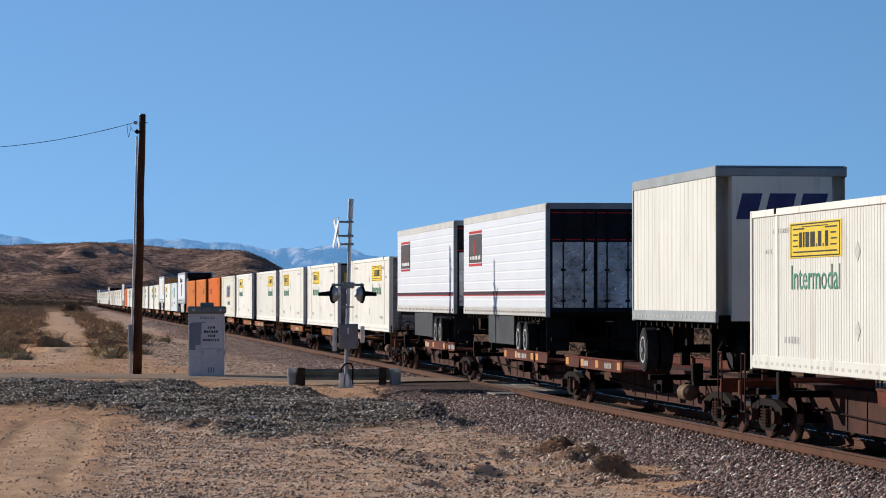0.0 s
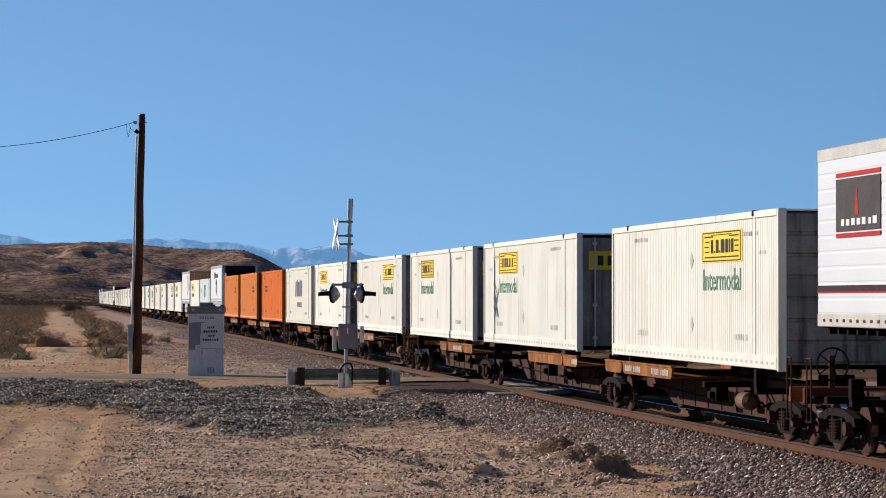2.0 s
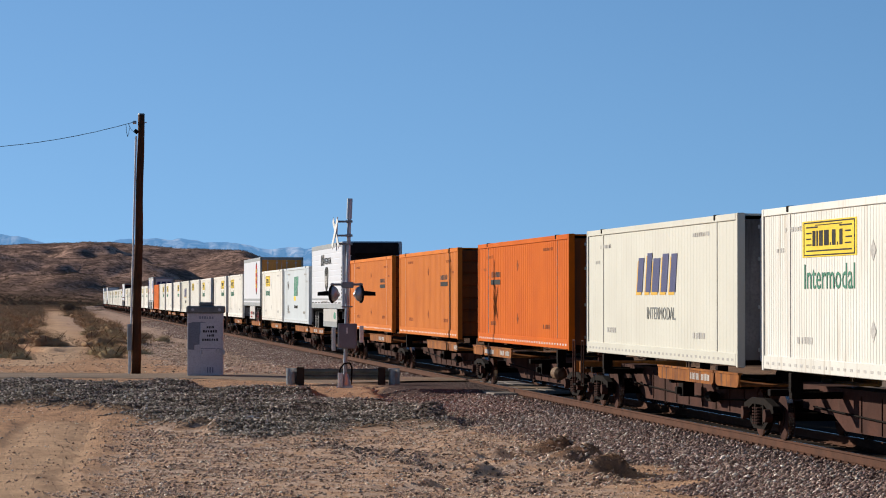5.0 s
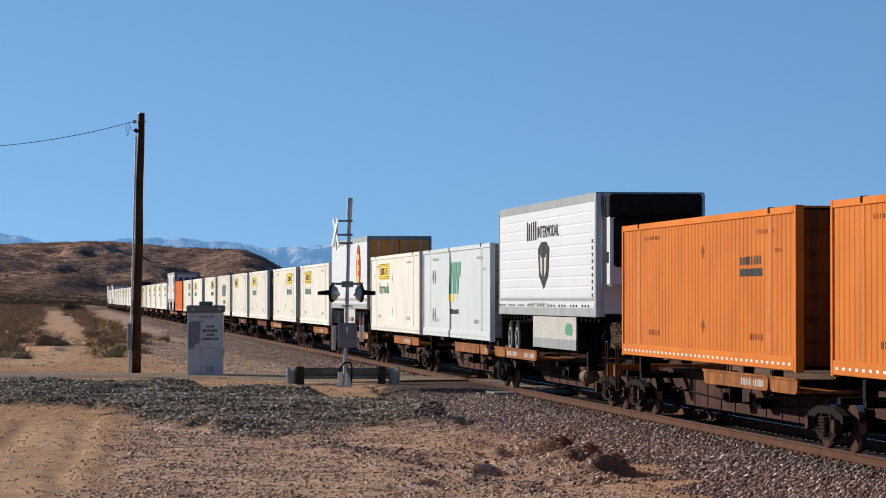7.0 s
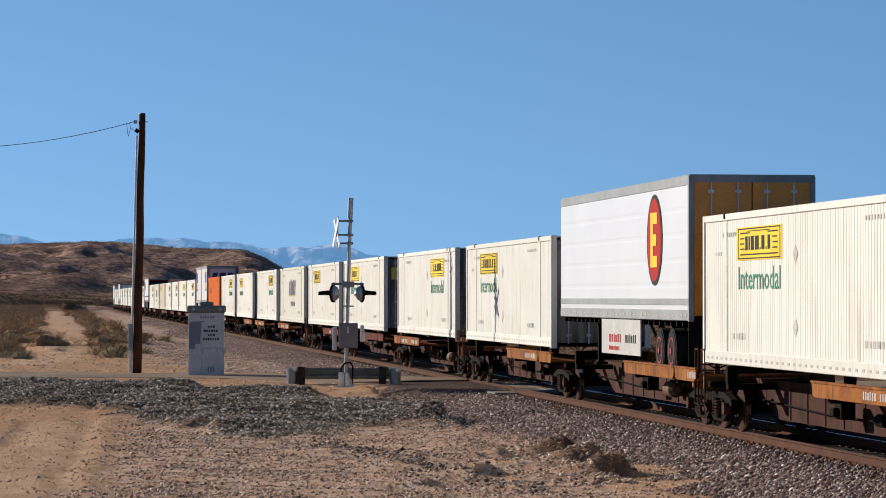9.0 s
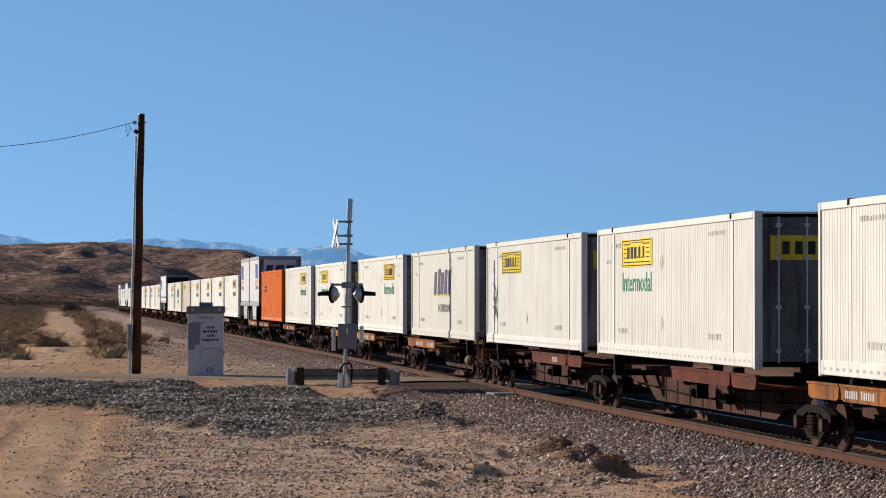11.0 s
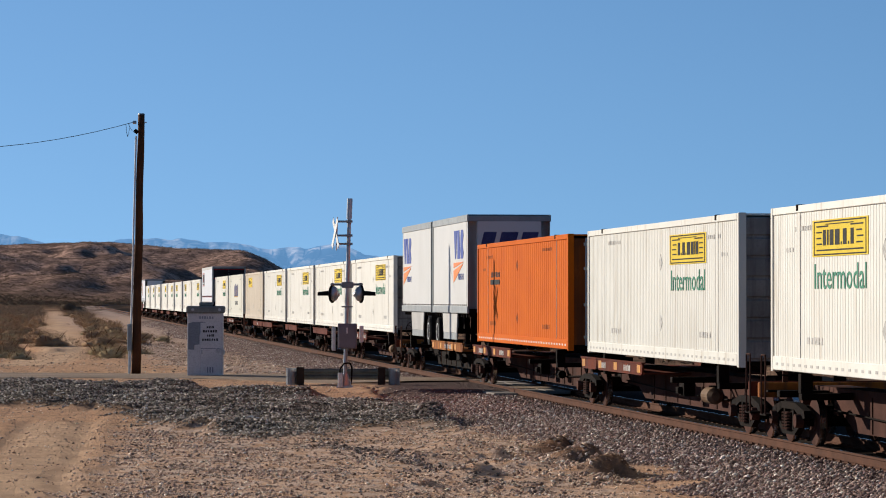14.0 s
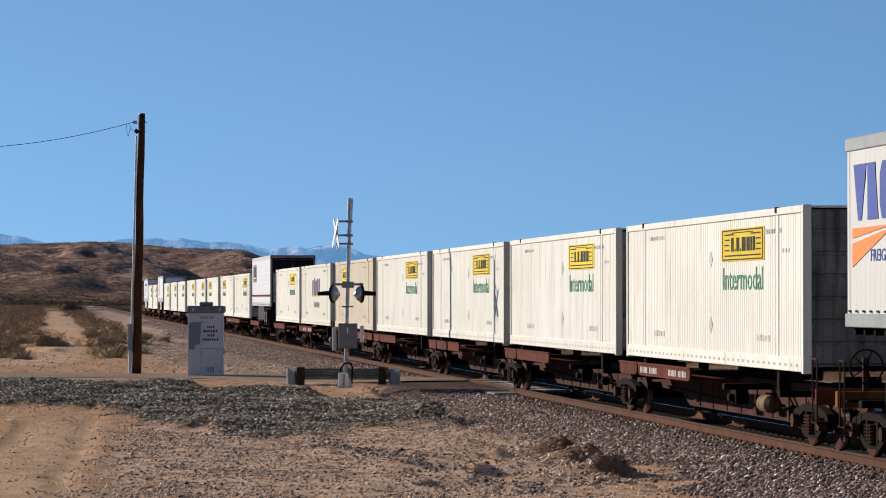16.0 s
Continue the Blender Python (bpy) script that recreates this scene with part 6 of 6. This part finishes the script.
def signal_cabinet():
    c = tagged(new("signal_cabinet"), "pale grey steel signal cabinet with dark paint patch", "cabinet")
    c.matrix_basis = pose(-8.03, 104.1, -0.1, 0, 0, 3)
    w, d, h = 0.6, 0.45, 2.17
    body = part("body", B((-w, w, -d, d, 0, h), bevel=0.015), "cabinet", c)
    part("plinth", B((-w - 0.05, w + 0.05, -d - 0.05, d + 0.05, -0.05, 0.06), bevel=0.01), "concrete", c)
    roof = part("roof", B((-w - 0.04, w + 0.06, -d - 0.09, d + 0.09, h + 0.0, h + 0.24), bevel=0.04), "zinc", c, "overhanging dull metal roof")
    part("vent_cap", B((-0.22, 0.24, -0.2, 0.2, h + 0.24, h + 0.37), bevel=0.03), "zinc", roof)
    for x in (-0.42, 0.48):
        part("roof_bolt", rod(bmesh.new(), (x, -d - 0.09, h + 0.12), (x, -d - 0.12, h + 0.12), 0.05, 8), "galv", roof)
    door = part("door", B((-0.16, 0.53, -d - 0.025, -d, 0.05, 1.85), bevel=0.01), "cabinet", c)
    part("door_seam", B((-0.15, 0.52, -d - 0.031, -d - 0.024, 0.97, 0.99)), "patch", door)
    for x, z in ((-0.11, 0.88), (0.38, 0.93), (0.5, 0.93)):
        part("handle", B((x - 0.025, x + 0.025, -d - 0.09, -d - 0.02, z - 0.09, z + 0.06), bevel=0.01), "galv", door, "steel door handle")
    for i in range(3):
        x = 0.06 + i * 0.085
        part("vent_slot", B((x, x + 0.045, -d - 0.03, -d - 0.02, 0.17, 0.36)), "patch", door)
    part("lock_hasp", B((w - 0.02, w + 0.06, -d - 0.05, -d + 0.02, 0.78, 0.95), bevel=0.01), "galv", c)
    part("paint_patch", shape([(-0.57, 0.95), (-0.57, 1.83), (-0.42, 1.87), (-0.1, 1.88), (0.22, 1.82), (0.28, 1.72), (-0.12, 1.70), (-0.19, 1.42), (-0.19, 1.12), (-0.36, 1.1), (-0.37, 0.94)], -d - 0.006, -d + 0.004), "patch", c, "slate paint patch with ragged edge")
    part("stencil", bars(-0.2, 0.3, 1.98, 0.09, -d - 0.004, 6, 5), "patch", c)
    for z, a, b, k in ((1.66, 0.05, 0.3, 4), (1.52, -0.08, 0.42, 6), (1.38, 0.06, 0.3, 4), (1.24, -0.1, 0.45, 7)):
        part("stencil", bars(a, b, z, 0.085, -d - 0.03, k, k, 0.2), "ink", door, "row of black unreadable letters")
    return c


signal_cabinet()


def crossing_signal():
    c = tagged(new("crossing_signal"), "silver crossing signal mast with two hooded lamp pairs", "railway signal")
    c.matrix_basis = pose(-2.94, 92.1, -0.1)
    part("mast", rod(bmesh.new(), (0, 0, 0.05), (0.15, 0, 5.6), 0.058, 16), "galv", c)
    part("mast_cap", rod(bmesh.new(), (0.13, 0, 5.05), (0.152, 0, 5.66), 0.082, 16), "galv", c)
    foot = bmesh.new()
    rod(foot, (0, 0, 0.02), (0, 0, 0.42), 0.2, 8, 0.1)
    box(foot, -0.24, 0.24, -0.24, 0.24, -0.02, 0.05)
    part("base_casting", foot, "galv", c)
    for x in (-0.18, 0.18):
        part("anchor_bolt", rod(bmesh.new(), (x, -0.18, 0.02), (x, -0.18, 0.2), 0.02, 6), "galv", c)
    # crossbuck: two white blades that face along the road
    buck = part("crossbuck", B((-0.008, 0.008, -0.6, 0.6, -0.095, 0.095)), "white_mark", c, "white crossbuck blades seen edge-on")
    buck.matrix_basis = pose(-0.27, 0.05, 4.62, 43, 0, 13)
    blade = part("blade", B((-0.008, 0.008, -0.6, 0.6, -0.095, 0.095)), "white_mark", buck)
    blade.matrix_basis = pose(-0.03, 0, 0, -86, 0, 0)
    for z in (4.97, 4.55, 4.3):
        part("clamp", B((-0.27, 0.22, -0.03, 0.03, z - 0.03, z + 0.03), (0.02, 0.23, -0.12, 0.12, z - 0.035, z + 0.035), bevel=0.008), "grey", c)
    part("sign_rail", rod(bmesh.new(), (-0.25, 0.02, 4.1), (-0.22, 0.02, 5.1), 0.018, 6), "white_mark", c)
    arm = part("cross_arm", B((-0.43, 0.55, -0.04, 0.04, 3.05, 3.12), (-0.1, 0.26, -0.11, 0.11, 2.98, 3.16), bevel=0.02), "grey", c)
    for s, x in ((-1, -0.36), (1, 0.47)):
        lamp = part("lamp", rod(bmesh.new(), (x, 0, 2.80), (x + 0.03 * s, 0.011, 2.80), 0.27, 24), "black", c, "round black lamp background")
        bm = bmesh.new()
        bmesh.ops.create_uvsphere(bm, u_segments=20, v_segments=10, radius=0.215, matrix=pose(x - s * 0.03, 0, 2.80) @ Matrix.Diagonal((0.72, 1, 1.05, 1)))
        rod(bm, (x - s * 0.1, 0, 2.78), (x - s * 0.21, 0, 2.78), 0.12, 14, 0.05)
        for f in bm.faces:
            f.smooth = True
        part("housing", bm, "galv", lamp, "silver lamp housing")
        hood, rings = bmesh.new(), []
        for k in range(2):
            reach = 0.02 + 0.43 * k
            ring = []
            for i in range(13):
                a = math.pi * (0.02 + 0.96 * i / 12)
                ring.append(hood.verts.new((x + s * reach, 0.16 * math.cos(a), 2.74 + (0.17 - 0.05 * k) * math.sin(a))))
            rings.append(ring)
        for i in range(12):
            hood.faces.new((rings[0][i], rings[0][i + 1], rings[1][i + 1], rings[1][i]))
        bmesh.ops.solidify(hood, geom=hood.faces[:], thickness=0.012)
        part("hood", hood, "black", lamp, "black sheet-metal lamp hood")
        part("lens", rod(bmesh.new(), (x, 0, 2.8), (x + s * 0.06, 0, 2.8), 0.11, 16), "lens", lamp, "dark red unlit lens")
        part("hanger", rod(bmesh.new(), (x, 0, 2.95), (x, 0, 3.13), 0.03, 8), "grey", lamp)
    part("clamp", B((-0.1, 0.24, -0.1, 0.1, 2.40, 2.44), bevel=0.01), "grey", c)
    boxed = part("junction_box", B((-0.2, 0.37, -0.32, -0.05, 1.17, 1.92), bevel=0.02), "box_grey", c, "dull grey junction box with hinged door")
    part("box_door", B((-0.17, 0.34, -0.345, -0.32, 1.20, 1.89), bevel=0.008), "box_grey", boxed)
    part("latch", B((0.06, 0.1, -0.38, -0.34, 1.62, 1.8), bevel=0.008), "white_mark", boxed)
    for x, z0, z1 in ((-0.33, 1.1, 1.8), (0.5, 1.35, 1.85)):
        part("bell_box", B((x - 0.06, x + 0.06, -0.12, 0.12, z0, z1), bevel=0.02), "white_mark", c)
    part("conduit", tube(bmesh.new(), [(-0.16, -0.1, 0.05), (-0.14, -0.1, 0.55), (-0.02, -0.12, 0.72), (0.16, -0.12, 0.74), (0.22, -0.12, 0.6), (0.2, -0.1, 0.1)], 0.025, 8), "grime", c)
    part("cable_box", B((-0.2, -0.05, -0.28, -0.12, 0.0, 0.45), bevel=0.02), "white_mark", c)
    return c


crossing_signal()


def guard_rail():
    g = tagged(new("guard_rail"), "short grey steel guard rail on dark timber posts", "guard rail")
    g.matrix_basis = pose(-3.07, 94.6, -0.1, 0, 0, -3)
    prof = [(0.0, 0.17), (-0.07, 0.22), (-0.07, 0.27), (0.0, 0.32), (0.0, 0.36), (-0.07, 0.41), (-0.07, 0.46), (0.0, 0.51)]
    bm = bmesh.new()
    a = [bm.verts.new((-1.5, y, z)) for y, z in prof]
    b = [bm.verts.new((1.5, y, z)) for y, z in prof]
    for i in range(len(prof) - 1):
        bm.faces.new((a[i], a[i + 1], b[i + 1], b[i]))
    bmesh.ops.solidify(bm, geom=bm.faces[:], thickness=0.01)
    part("beam", bm, "zinc", g, "corrugated steel guard beam")
    for x in (-1.3, 1.2):
        part("post", B((x - 0.11, x + 0.11, -0.3, -0.06, -0.1, 0.56), bevel=0.015), "tie", g, "dark timber post")
    for x in (-1.58, 1.58):
        bm, n = bmesh.new(), 14
        lo = [bm.verts.new((x + 0.17 * math.cos(k * 2 * math.pi / n), -0.1 + 0.17 * math.sin(k * 2 * math.pi / n), 0.02)) for k in range(n)]
        hi = [bm.verts.new((v.co.x, v.co.y, 0.53)) for v in lo]
        for k in range(n):
            bm.faces.new((lo[k], lo[(k + 1) % n], hi[(k + 1) % n], hi[k]))
        bmesh.ops.solidify(bm, geom=bm.faces[:], thickness=0.012)
        part("end_wrap", bm, "galv", g, "rolled steel end section")
    return g


guard_rail()


def crossing_surface():
    """Panels between and beside the rails where the road crosses."""
    c = tagged(new("crossing_surface"), "worn grey crossing panels between the rails", "crossing", kind="structure")
    u0, n, size = 86.0, 5, 2.05
    for k in range(n):
        for a, b in ((-1.55, -0.85), (-0.66, -0.01), (0.01, 0.66), (0.85, 1.55)):
            top = (-0.045 if abs(a + b) < 1.5 else -0.1) + 0.012 * math.sin(k * 2.1 + a)
            bm = B((0.03, size - 0.03, a, b, top - 0.1, top), bevel=0.02)
            p = part("panel", bm, "concrete" if k != 1 else "asphalt", c)
            p.matrix_basis = on_track(u0 + k * size + size)
    return c


crossing_surface()


# ================= ties =================
def lay_ties():
    me = mesh_of("tie", B((-0.115, 0.115, -1.3, 1.3, -0.36, -0.19), bevel=0.01), "tie")
    plate = mesh_of("tie_plate", B((-0.09, 0.09, -0.94, -0.57, -0.19, -0.178), (-0.09, 0.09, 0.57, 0.94, -0.19, -0.178), (-0.02, 0.02, -0.86, -0.83, -0.18, -0.15),
                                   (-0.02, 0.02, 0.83, 0.86, -0.18, -0.15), (0.05, 0.08, -0.87, -0.84, -0.18, -0.145), bevel=0.0), "rail_side")
    for k in range(230):
        u = 36 + k * 0.5
        if 85.6 < u < 96.6:
            continue
        t = part("tie", me, None, track)
        t.matrix_basis = on_track(u)
        part("tie_plate", plate, None, t)


lay_ties()


# ================= movement =================
def motions():
    for ob, start, z, back in TRAIN:
        walk(ob, [(t, on_track(start - SPEED * t, z, back)) for t in (0, 2, 4, 6, 8, 10, 12, 14, 16)])


motions()
